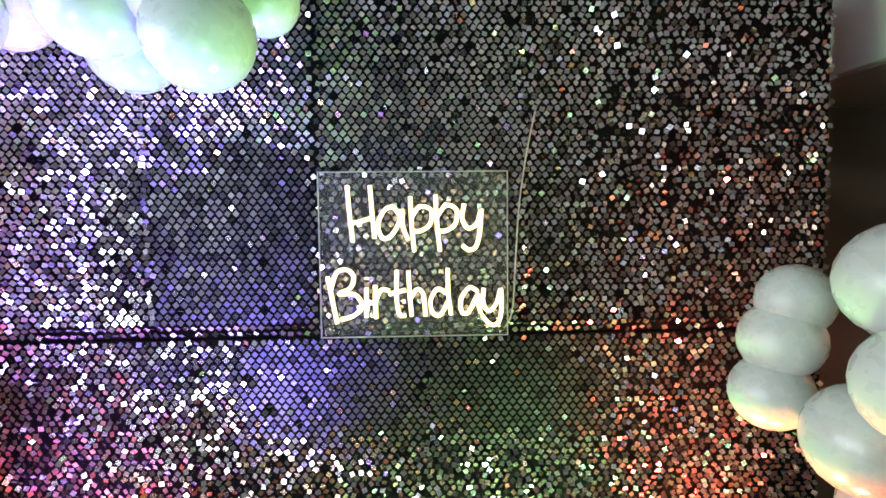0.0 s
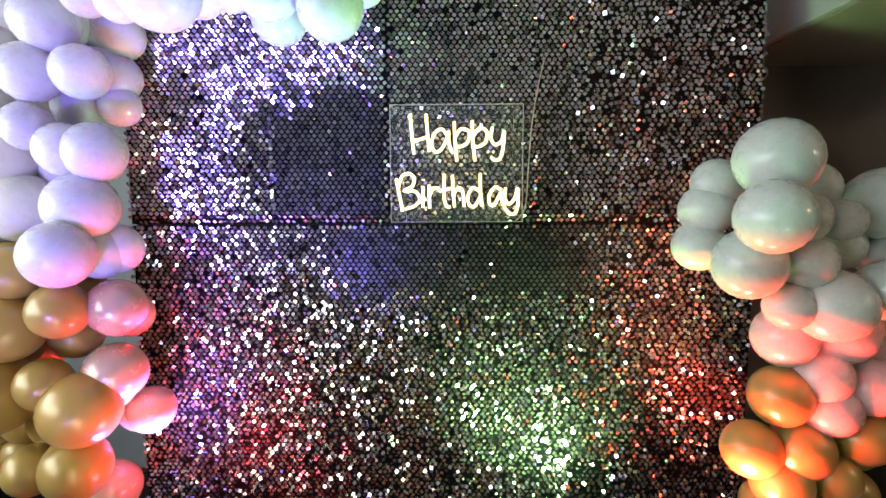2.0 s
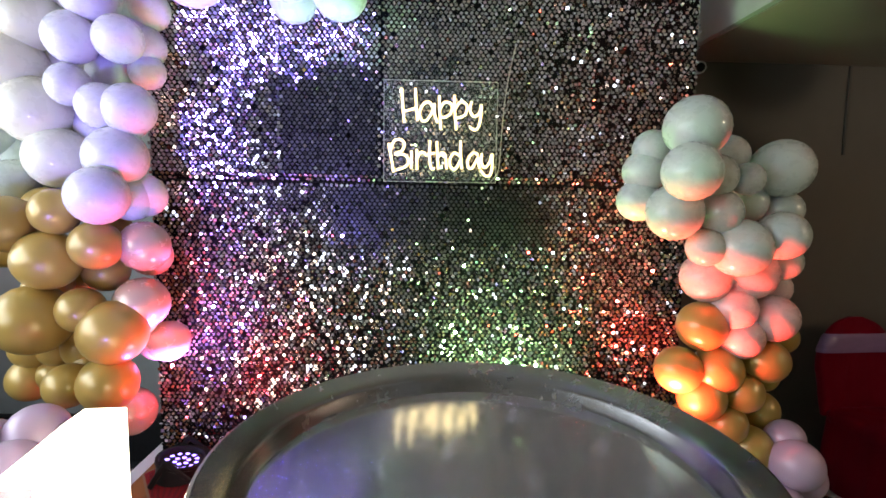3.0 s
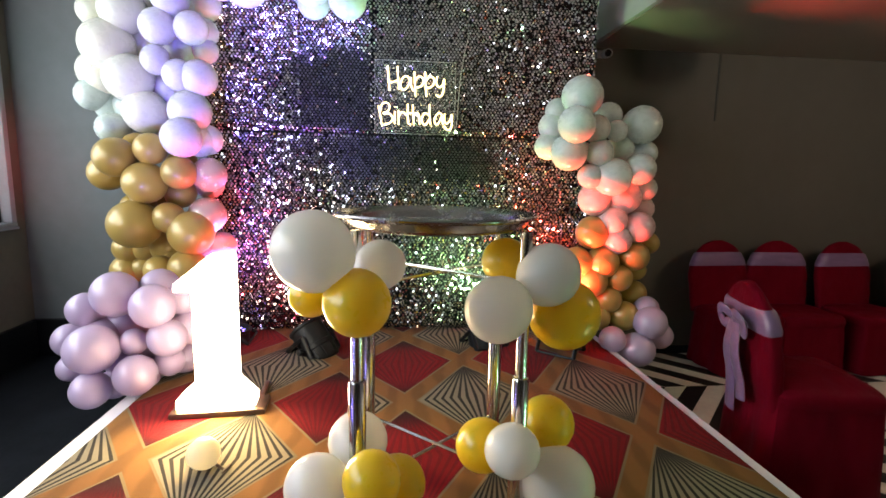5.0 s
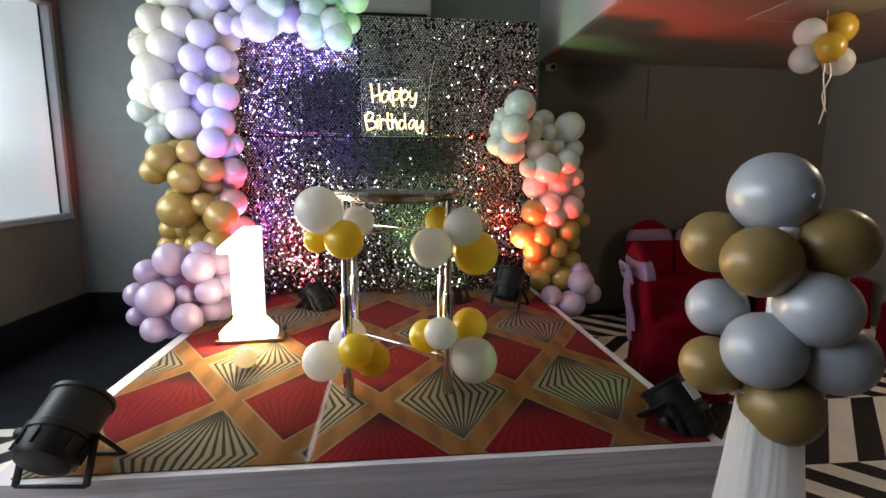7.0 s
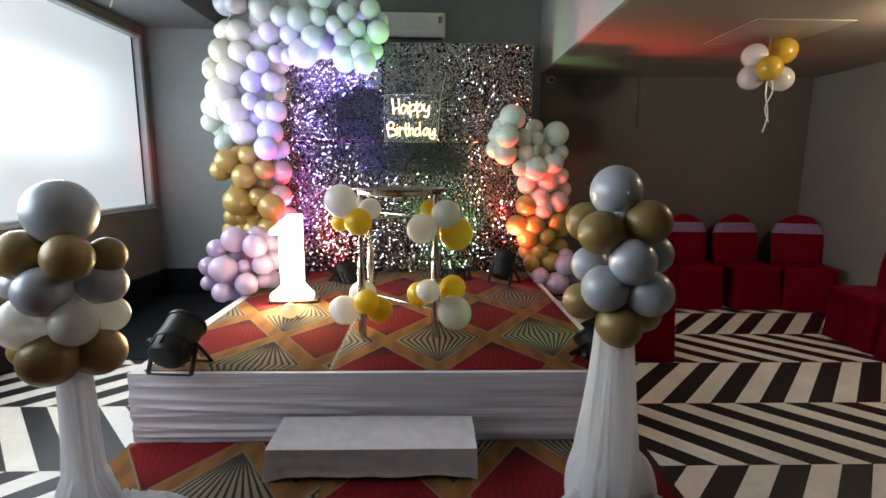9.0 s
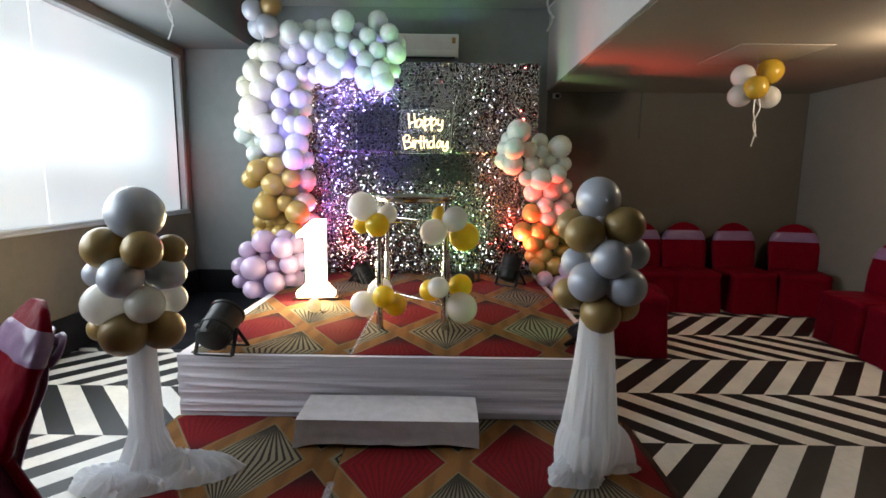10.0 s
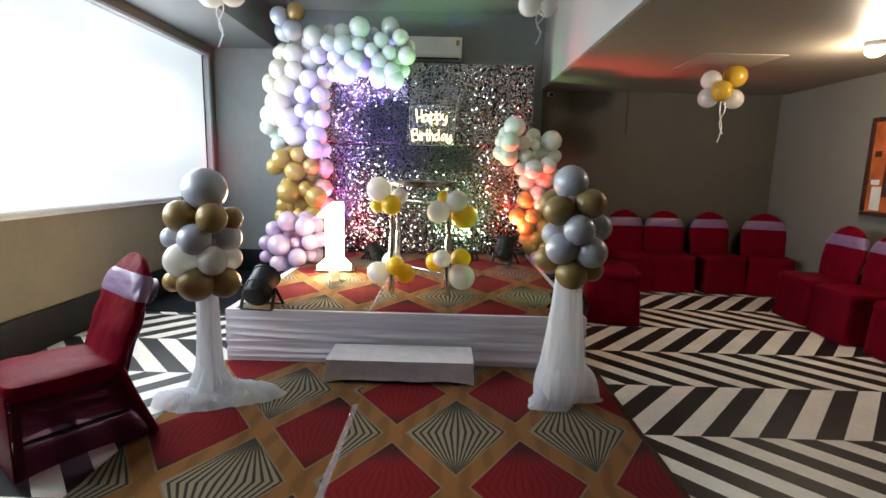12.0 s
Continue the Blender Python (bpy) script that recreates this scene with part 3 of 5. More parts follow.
def cluster(parent, base, sets, seed, axis=None, swell=1.0, behind=0.0):
    """Balloons of a cluster. swell: how tightly they press together; behind: how far back a second layer fills the gaps."""
    rng = random.Random(seed)
    for rows, mat in sets:
        for k, (x, y, z, r) in enumerate(rows):
            tip = None
            if axis:
                tip = axis(x, y, z)
            balloon(parent, x, y, z, r * swell, mat, rng, base, tip)
            if behind and k % 2 == 0:
                bx, bz = x + rng.uniform(-0.06, 0.06), z + rng.uniform(-0.07, 0.07)
                balloon(parent, bx, min(y + behind, 1.31), bz, 0.092, mat, rng, base, (bx, y, bz))



LEFT_CREAM = [
    (-1.78, 1.20, 2.56, 0.103), (-1.60, 1.20, 2.55, 0.107), (-1.93, 1.38, 2.45, 0.096), (-1.70, 1.20, 2.38, 0.119), (-1.80, 1.20, 2.19, 0.133), (-1.67, 1.38, 2.25, 0.104), (-1.94, 1.38, 2.07, 0.116), (-1.69, 1.20, 2.01, 0.130), (-1.61, 1.20, 1.82, 0.119), (-1.62, 1.25, 2.74, 0.111), (-1.80, 1.35, 2.77, 0.082), (-1.80, 1.25, 2.58, 0.100), (-1.61, 1.25, 2.53, 0.100), (-1.47, 1.35, 2.66, 0.100), (-1.49, 1.35, 2.82, 0.082), 
]
LEFT_VIOLET_LIT = [
    (-1.41, 1.12, 2.45, 0.100), (-1.44, 1.30, 2.67, 0.107), (-1.48, 1.12, 2.28, 0.092), (-1.30, 1.12, 2.28, 0.085), (-1.34, 1.30, 2.46, 0.077), (-1.50, 1.12, 2.10, 0.078), (-1.44, 1.30, 2.20, 0.092), (-1.29, 1.30, 2.20, 0.073), (-1.38, 1.12, 2.02, 0.084), (-1.27, 1.12, 2.01, 0.096), (-1.51, 1.30, 1.97, 0.088), (-1.33, 1.12, 1.82, 0.115), (-1.34, 1.01, 1.665, 0.107), (-1.272, 1.20, 1.668, 0.085), (-1.53, 1.30, 1.74, 0.075), (-1.43, 1.20, 2.47, 0.094), (-1.34, 1.30, 2.34, 0.082), 
]
LEFT_SAGE = [
    (-1.90, 1.38, 1.86, 0.080), (-1.79, 1.38, 1.87, 0.084), (-1.80, 1.20, 1.72, 0.084), (-1.74, 1.38, 1.73, 0.091), 
]
LEFT_GOLD = [
    (-1.72, 1.05, 1.55, 0.107), (-1.53, 1.05, 1.60, 0.084), (-1.85, 1.20, 1.46, 0.096), (-1.57, 1.05, 1.41, 0.111), (-1.38, 1.05, 1.47, 0.092), (-1.44, 1.20, 1.35, 0.088), (-1.66, 1.20, 1.29, 0.072), (-1.72, 1.20, 1.27, 0.064), (-1.64, 1.05, 1.17, 0.134), (-1.45, 1.05, 1.21, 0.084), (-1.33, 1.05, 1.12, 0.124), (-1.76, 1.20, 1.01, 0.083), (-1.66, 1.20, 1.01, 0.075), (-1.53, 1.20, 1.02, 0.096), (-1.78, 1.20, 0.87, 0.087), (-1.68, 1.20, 0.89, 0.066), (-1.52, 1.05, 0.90, 0.084), (-1.36, 1.05, 0.91, 0.108), 
]
LEFT_GOLD_PINK = [
    (-1.25, 1.15, 1.46, 0.100), (-1.27, 1.15, 1.22, 0.104), (-1.30, 1.33, 1.00, 0.078), (-1.44, 1.33, 0.67, 0.104), 
]
LEFT_PURPLE = [
    (-1.504, 0.55, 0.877, 0.118), (-1.676, 0.60, 0.786, 0.088), (-1.310, 0.50, 0.830, 0.112), (-1.757, 0.60, 0.631, 0.088), (-1.570, 0.44, 0.637, 0.117), (-1.420, 0.52, 0.644, 0.068), (-1.252, 0.50, 0.669, 0.093), (-1.780, 0.62, 0.476, 0.070), (-1.372, 0.42, 0.513, 0.102), (-1.577, 0.42, 0.443, 0.091), (-1.293, 0.60, 0.510, 0.077), (-1.233, 0.66, 0.838, 0.098), (-1.550, 0.68, 0.696, 0.087), (-1.549, 0.62, 0.518, 0.077), (-1.408, 0.70, 0.567, 0.079), (-1.568, 0.60, 0.397, 0.077),
]
ARCH_SAGE = [
    (-1.32, 1.00, 2.89, 0.100), (-1.15, 1.00, 2.82, 0.084), (-1.17, 1.15, 2.96, 0.088), (-0.99, 1.00, 2.80, 0.100), (-1.03, 1.15, 2.96, 0.094), (-0.81, 1.00, 2.99, 0.100), (-0.82, 1.00, 2.82, 0.072), (-0.68, 1.15, 2.96, 0.067), (-0.49, 1.15, 3.04, 0.100), (-0.57, 1.00, 2.86, 0.078), (-0.36, 1.00, 2.89, 0.084), (-0.68, 1.00, 2.75, 0.074), (-0.48, 1.00, 2.73, 0.079), (-0.29, 1.00, 2.70, 0.095), (-0.88, 1.00, 2.65, 0.094), (-0.59, 1.00, 2.63, 0.089), (-0.45, 1.00, 2.53, 0.094), (-0.34, 1.15, 2.57, 0.072), (-0.61, 1.00, 2.495, 0.094), (-0.415, 1.00, 2.44, 0.100), 
]
ARCH_VIOLET_LIT = [
    (-1.27, 1.05, 2.70, 0.094), (-1.09, 1.05, 2.68, 0.089), (-0.98, 1.05, 2.52, 0.122), (-0.80, 1.17, 2.60, 0.100), (-1.22, 1.05, 2.51, 0.072), (-1.11, 1.05, 2.49, 0.072), 
]
RIGHT_SAGE = [
    (0.925, 0.90, 1.955, 0.110), (0.85, 1.09, 1.89, 0.079), (0.82, 1.09, 1.80, 0.084), (0.868, 0.81, 1.785, 0.100), (1.04, 0.95, 1.78, 0.079), (1.17, 1.09, 1.87, 0.083), (1.17, 0.95, 1.77, 0.060), (1.365, 1.03, 1.82, 0.110), (0.80, 1.09, 1.68, 0.083), (0.875, 0.93, 1.637, 0.105), (1.07, 0.95, 1.64, 0.080), (1.26, 1.09, 1.68, 0.083), (1.42, 1.09, 1.65, 0.078), (1.02, 0.95, 1.50, 0.071), (1.16, 0.95, 1.50, 0.108), (1.33, 0.95, 1.55, 0.092), (1.44, 1.09, 1.43, 0.074), 
]
RIGHT_BLUSH = [
    (1.135, 1.13, 1.355, 0.104), (1.315, 1.11, 1.378, 0.110), (1.495, 1.220, 1.295, 0.084), (1.250, 1.100, 1.223, 0.090), (1.425, 1.100, 1.182, 0.099), (1.291, 1.100, 1.099, 0.090), 
]
RIGHT_GOLD = [
    (1.126, 1.120, 1.141, 0.103), (1.033, 1.120, 0.945, 0.099), (1.208, 1.120, 0.945, 0.103), (1.425, 1.120, 0.986, 0.089), (1.577, 1.240, 1.059, 0.070), (1.146, 1.120, 0.821, 0.098), (1.332, 1.120, 0.842, 0.085), (1.505, 1.240, 0.873, 0.066), (1.270, 1.120, 0.698, 0.084), (1.166, 1.240, 0.668, 0.083), (1.495, 1.240, 0.709, 0.088), (1.198, 1.120, 0.574, 0.084), (1.383, 1.120, 0.584, 0.094), 
]
RIGHT_PURPLE = [
    (1.26, 1.00, 0.46, 0.082), (1.51, 1.00, 0.57, 0.100), (1.43, 1.00, 0.39, 0.105), (1.53, 1.10, 0.64, 0.076), (1.63, 1.10, 0.45, 0.086), 
]
PR_SILVER = [
    (0.967, -1.617, 1.40, 0.113), (1.00, -1.765, 1.122, 0.094), (0.905, -1.52, 1.065, 0.085), (0.914, -1.705, 0.998, 0.099), (1.088, -1.742, 0.985, 0.096), (1.17, -1.57, 1.12, 0.086),
]
PR_GOLD = [
    (0.872, -1.53, 1.26, 0.086), (0.885, -1.70, 1.232, 0.093), (1.073, -1.715, 1.278, 0.094), (0.855, -1.59, 0.915, 0.082), (0.981, -1.71, 0.838, 0.098), (1.14, -1.57, 0.85, 0.082),
]
PL_SILVER = [
    (-1.25, -1.75, 1.31, 0.132), (-1.51, -1.67, 1.00, 0.069), (-1.28, -1.85, 1.02, 0.097), (-1.17, -1.67, 1.01, 0.090), 
]
PL_WHITE = [
    (-1.37, -1.83, 0.89, 0.105), (-1.19, -1.83, 0.89, 0.091), (-1.16, -1.67, 0.88, 0.077), 
]
PL_GOLD = [
    (-1.38, -1.80, 1.15, 0.100), (-1.17, -1.85, 1.15, 0.088), (-1.14, -1.67, 1.13, 0.076), (-1.52, -1.67, 0.72, 0.067), (-1.29, -1.84, 0.75, 0.105), (-1.17, -1.73, 0.74, 0.097), 
]
TAB_WHITE = [
    (-0.34, -0.80, 1.30, 0.094), (-0.19, -0.64, 1.24, 0.067), (0.28, -0.62, 1.21, 0.091), (0.13, -0.66, 1.12, 0.093), (-0.37, -0.62, 0.59, 0.092), (-0.26, -0.52, 0.67, 0.090), (0.17, -0.72, 0.74, 0.073), (0.34, -0.62, 0.57, 0.113), 
]
TAB_YELLOW = [
    (-0.37, -0.65, 1.16, 0.058), (-0.24, -0.81, 1.18, 0.082), (0.19, -0.47, 1.22, 0.074), (0.35, -0.57, 1.08, 0.108), (-0.21, -0.72, 0.67, 0.079), (-0.14, -0.62, 0.59, 0.084), (0.11, -0.60, 0.69, 0.080), (0.33, -0.52, 0.71, 0.089), 
]
CEIL_R = [
    (2.776, 0.390, 2.401, 0.097), (3.044, 0.450, 2.452, 0.109), (2.840, 0.290, 2.287, 0.098), (2.766, 0.390, 2.235, 0.097), (3.014, 0.390, 2.225, 0.092), 
]
CEIL_M = [
    (0.78, -0.80, 2.69, 0.085), (0.91, -0.80, 2.68, 0.077), (0.85, -0.80, 2.76, 0.085), 
]
CEIL_L = [
    (-1.67, 0.95, 3.07, 0.100), (-1.49, 0.95, 3.12, 0.100), (-1.53, 0.95, 2.93, 0.106), (-1.65, 1.05, 2.94, 0.106), 
]


def spine(cx, cy):
    return lambda x, y, z: (cx + 0.3 * (x - cx), cy + 0.12, z - 0.02)


garland = thing("balloon_garland", (-1.55, 1.0, S), "tall cream, violet-tinted, gold and mauve balloon garland over the backdrop", "balloon garland")
cluster(garland, (-1.55, 1.0, S), [(LEFT_CREAM, B_CREAM), (LEFT_VIOLET_LIT, B_VIOLET_LIT), (LEFT_SAGE, B_SAGE), (LEFT_GOLD, B_GOLD), (LEFT_GOLD_PINK, B_GOLD_PINK)], 3, spine(-1.58, 1.3), 1.07, 0.15)
cluster(garland, (-1.55, 1.0, S), [(LEFT_PURPLE, B_PURPLE)], 4, spine(-1.5, 0.65), 0.97, 0.16)
cluster(garland, (-1.55, 1.0, S), [(ARCH_SAGE, B_SAGE), (ARCH_VIOLET_LIT, B_VIOLET_LIT)], 5, lambda x, y, z: (x, 1.25, 2.7 + 0.3 * (z - 2.7)), 1.08, 0.14)
garland_b = thing("balloon_garland", (1.2, 1.0, S), "short sage, blush, gold and mauve balloon garland lit red", "balloon garland")
cluster(garland_b, (1.2, 1.0, S), [(RIGHT_SAGE, B_SAGE), (RIGHT_BLUSH, B_BLUSH), (RIGHT_GOLD, B_GOLD), (RIGHT_PURPLE, B_PURPLE)], 6, spine(1.2, 1.08), 1.06)


# ---- sequin backdrop ----
BX0, BX1, BY, BZ0, BZ1, SEAMZ = -1.36, 1.20, 1.435, 0.42, 2.715, 1.747
backdrop = thing("sequin_backdrop", (0, BY, S), "tall shimmering backdrop of square silver sequins on black panels", "backdrop")


LOOSE = []


def ease(v, lo, hi):
    t = min(1.0, max(0.0, (v - lo) / (hi - lo)))
    return t * t * (3 - 2 * t)


def sequins(x0, x1, z0, z1, seed, top_panel):
    """Square mirror sequins hung by a corner in a staggered grid; calm in places, ruffled in others."""
    rng = random.Random(seed)
    px, pz, side = 0.0238, 0.0172, 0.0142
    vs, fs, flat = [], [], []
    nz = int((z1 - z0 - 0.012) / pz)
    for j in range(nz + 1):
        z = z1 - 0.010 - j * pz
        n = int((x1 - x0 - 0.010) / px)
        for i in range(n + 1):
            x = x0 + 0.004 + i * px + (px / 2 if j % 2 else 0)
            if x > x1 + 0.002:
                continue
            ruffle = 0.10 + 0.22 * noise.noise(Vector((x * 2.2 + 7.1, z * 2.4, 2.0))) + 0.12 * noise.noise(Vector((x * 7, z * 7, 9.0)))
            ruffle += 0.58 * ease(x, 0.22, 0.70) + 0.75 * ease(-z, -1.66, -1.25) + 0.24 * ease(-x, 0.70, 0.85) * ease(-z, -2.38, -2.15)
            ruffle += 0.30 * ease(x, -0.35, 0.05) * ease(z, 1.85, 2.2)
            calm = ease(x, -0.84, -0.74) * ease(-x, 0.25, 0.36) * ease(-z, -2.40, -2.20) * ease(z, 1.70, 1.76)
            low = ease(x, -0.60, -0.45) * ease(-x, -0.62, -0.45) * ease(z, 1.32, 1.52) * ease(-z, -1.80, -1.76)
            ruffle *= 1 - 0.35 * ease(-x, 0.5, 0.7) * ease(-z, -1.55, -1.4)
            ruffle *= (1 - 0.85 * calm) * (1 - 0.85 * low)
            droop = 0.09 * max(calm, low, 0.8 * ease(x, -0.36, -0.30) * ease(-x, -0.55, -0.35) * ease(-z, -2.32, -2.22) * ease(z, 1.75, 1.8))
            rough = min(1.0, max(0.0, ruffle))
            if -0.30 < x < 0.26 and 1.75 < z < 2.22:
                rough = max(rough, 0.65)
            edge = min(x - x0, x1 - x, z1 - z, z - z0)
            if edge < 0.02:
                rough = min(1.0, rough + 0.5)
            spin = math.pi / 4 + rng.gauss(0, 0.07 + 0.6 * rough)
            clump = 0.03 + 0.34 * rough
            lean = clump * noise.noise(Vector((x * 8.1, z * 8.1, 5.0))) + 1.7 * clump * noise.noise(Vector((x * 30, z * 30, 25.0)))
            turn = clump * noise.noise(Vector((x * 8.3, z * 8.3, 15.0))) + 1.7 * clump * noise.noise(Vector((x * 29, z * 29, 35.0)))
            loose = 0.03 + 0.17 * rough
            if rng.random() < 0.03 + 0.27 * rough:
                loose = 0.55
            ax = rng.gauss(lean - 0.03 + 0.4 * droop, loose)
            az = rng.gauss(turn, loose) + 0.09 * ease(-x, 0.55, 0.8) * ease(z, 1.75, 1.9)
            swept = ease(-x, 0.24, 0.50) * ease(z, 2.14, 2.32) + ease(-x, 0.84, 0.98) * ease(z, 1.50, 1.85)
            if rng.random() < 0.9 * min(1.0, swept) * ease(noise.noise(Vector((x * 3.1, z * 3.1, 44.0))), -0.50, -0.10):
                ax = rng.gauss(0.12 + 0.42 * (z - 1.6), 0.075) + 0.10 * noise.noise(Vector((x * 12, z * 12, 3.0)))
                az = rng.gauss(0.40 * (-x - 0.5), 0.075) + 0.10 * noise.noise(Vector((x * 12, z * 12, 13.0)))
            bent = 0.8 * ease(x, -0.15, 0.1) * ease(z, 0.80, 0.95) * ease(-z, -1.48, -1.30)
            if rng.random() < bent:
                ax = 0.65 * ax
                az = 0.65 * az + 0.09 - 0.42 * (x - 0.3)
            if rng.random() < 0.85 * ease(-math.hypot(x - 0.88, 0.8 * (z - 1.30)), -0.17, -0.08):
                ax, az = rng.gauss(-0.03, 0.08), rng.gauss(-0.19, 0.08)
            if top_panel and j >= nz - 1:
                ax += 0.2 + 0.6 * rng.random()
            m = Euler((ax, 0, az)).to_matrix() @ Euler((0, spin, 0)).to_matrix()
            if -0.28 < x < 0.28 and 2.24 < z < 2.45 and len(LOOSE) < 300:
                LOOSE.append((x, z, m.copy()))
                continue
            c = Vector((x + rng.gauss(0, 0.0034 * rough), -0.007 - 0.004 * rng.random(), z - S + rng.gauss(0, 0.0022 * rough)))
            k = len(vs)
            h = side / 2 * rng.uniform(0.95, 1.06)
            for u, w in ((-h, -h), (h, -h), (h, h), (-h, h)):
                vs.append(c + m @ Vector((u, 0, w)))
            fs.append((k, k + 1, k + 2, k + 3))
            # calm patches mostly take the sequins with the painted dark reflection
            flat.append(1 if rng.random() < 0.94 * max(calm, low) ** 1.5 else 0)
    me = bpy.data.meshes.new("sequins")
    me.from_pydata([tuple(v) for v in vs], [], fs)
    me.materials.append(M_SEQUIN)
    me.materials.append(M_SEQUIN_FLAT_DARK)
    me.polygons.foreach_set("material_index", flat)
    return me


_panels = [(-1.36, -0.773, 1), (-0.773, -0.290, 1), (-0.290, 0.300, 1), (0.300, 1.20, 1), (-1.36, -0.650, 0), (-0.650, 0.012, 0), (0.012, 0.600, 0), (0.600, 1.20, 0)]
for _i, (_a, _b, _top) in enumerate(_panels):
    _z0, _z1 = (SEAMZ + 0.002, BZ1) if _top else (BZ0, SEAMZ - 0.004)
    _p = part("panel", box(_a, _b, 0.0, 0.02, _z0 - S, _z1 - S), M_BOARD, backdrop, smooth=False)
    _q = new("sequins", sequins(_a, _b, _z0, _z1, 40 + _i, _top))
    _q.parent = _p
    tagged(_q, "square silver mirror sequins", kind="stuff")
_me = bpy.data.meshes.new("sequin")
_me.from_pydata([(-0.0076, 0, -0.0076), (0.0076, 0, -0.0076), (0.0076, 0, 0.0076), (-0.0076, 0, 0.0076)], [], [(0, 1, 2, 3)])
_me.materials.append(M_SEQUIN)
for _x, _z, _m in LOOSE:
    _q = new("sequin", _me)
    _q.parent = backdrop
    _q.matrix_basis = Matrix.Translation((_x, -0.009, _z - S)) @ _m.to_4x4()
bm = bmesh.new()
for _x in (BX0 + 0.02, -0.35, 0.30, BX1 - 0.02):
    box(_x - 0.016, _x + 0.016, 0.021, 0.055, 0.001, BZ1 - S - 0.02, 0.003, bm)
for _z in (0.06, SEAMZ - S, BZ1 - S - 0.05):
    box(BX0, BX1, 0.056, 0.085, _z - 0.016, _z + 0.016, 0.003, bm)
part("support_frame", bm, M_CAN, backdrop, "black metal support frame")

# ---- neon sign ----
U = 0.52 / 328.0
sign = thing("neon_sign", (-0.28, 1.375, 2.215), "lit warm white neon lettering on a clear acrylic sheet", "neon sign")
part("acrylic_sheet", box(0.0, 0.525, 0.004, 0.009, -0.462, 0.0, 0.0015), M_ACRYLIC, sign, "clear acrylic sheet").visible_shadow = False
_rim = bmesh.new()
for _a in ((0, 0.525, -0.0025, 0.0), (0, 0.525, -0.462, -0.4595), (0, 0.0025, -0.4595, -0.0025), (0.5225, 0.525, -0.4595, -0.0025)):
    box(_a[0], _a[1], 0.0025, 0.0105, _a[2], _a[3], bm=_rim)
part("sheet_edge", _rim, M_CABLE, sign, "pale polished edge of the sheet", smooth=False)
def letter(*strokes):
    """One handwritten neon letter: a lit tube on an opaque backing, bent along its strokes."""
    lit = bmesh.new()
    for s in strokes:
        tube(smooth_line([(x * U, -0.006, -y * U) for x, y in s], 7), 0.0053, 8, lit)
    tube_part = part("letter", lit, M_NEON, sign)
    back = bmesh.new()
    for s in strokes:
        tube(smooth_line([(x * U, 0.0005, -y * U) for x, y in s], 7), 0.0054, 6, back)
    part("backing", back, M_PLASTIC, tube_part)


letter([(52, 25), (55, 70), (60, 122)], [(91, 25), (94, 70), (98, 116)], [(53, 90), (75, 86), (93, 80)])
letter([(140, 74), (130, 62), (115, 68), (104, 92), (110, 114), (124, 114), (139, 92), (146, 68), (147, 96), (156, 120)])
letter([(160, 44), (162, 90), (166, 140)], [(162, 82), (176, 62), (196, 68), (194, 92), (178, 104), (165, 104)])
letter([(204, 42), (206, 90), (211, 140)], [(206, 80), (222, 60), (240, 68), (238, 92), (222, 104), (209, 104)])
letter([(254, 58), (250, 82), (260, 100), (276, 92), (283, 68), (281, 106), (274, 132), (262, 138), (250, 130)])
letter([(15, 182), (22, 220), (30, 264)], [(20, 206), (30, 176), (48, 170), (60, 182), (54, 202), (34, 212), (62, 214), (74, 234), (60, 250), (36, 258)])
letter([(82, 202), (81, 254)], [(82, 184), (82.5, 187)])
letter([(97, 198), (97, 226), (98, 256)], [(98, 224), (108, 206), (122, 208)])
letter([(135, 172), (134, 220), (139, 250), (150, 252)], [(121, 214), (136, 210), (150, 207)])
letter([(155, 174), (157, 214), (160, 253)], [(158, 222), (170, 206), (181, 216), (184, 253)])
letter([(222, 214), (206, 206), (194, 224), (196, 246), (210, 252), (224, 228)], [(224, 170), (225, 214), (229, 252)])
letter([(277, 212), (262, 204), (247, 224), (248, 246), (260, 248), (276, 218), (278, 236), (282, 250)])
letter([(287, 206), (286, 232), (296, 246), (310, 232), (317, 208), (318, 246), (312, 268), (298, 270), (284, 254)])
for _x, _z in ((0.022, -0.02), (0.503, -0.02), (0.022, -0.44), (0.503, -0.44)):
    _b = lathe([(0.006, -0.012), (0.009, -0.010), (0.009, 0.0), (0.006, 0.004)], 12)
    bmesh.ops.transform(_b, matrix=pose(_x, 0.0, _z, 90), verts=_b.verts)
    part("standoff", _b, M_CHROME, sign)
part("cable", tube(smooth_line([(0.50, 0.006, -0.455), (0.535, 0.004, -0.40), (0.545, 0.0, -0.25), (0.555, 0.0, -0.10), (0.575, 0.0, 0.04), (0.60, 0.0, 0.16)], 6), 0.0022, 6), M_CABLE, sign, "thin clear cable")

# ---- lit number one ----
one = thing("lit_number_one", pose(-0.93, 0.25, S, 0, 0, 5), "tall glowing white number one with bulbs on dark base", "light-up number")
_o = [(-0.180, 0.025), (0.155, 0.025), (0.155, 0.065), (0.080, 0.145), (0.080, 0.715), (-0.02, 0.715), (-0.165, 0.592), (-0.165, 0.563), (-0.094, 0.563), (-0.094, 0.145), (-0.180, 0.065)]
part("shell", prism(_o, -0.02, 0.07, 0.003), M_NUM_SIDE, one)
part("face", prism([(x * 0.985, 0.36 + (z - 0.36) * 0.985) for x, z in _o], -0.026, -0.0205, 0.0015), M_NUMBER, one, "glowing white face")
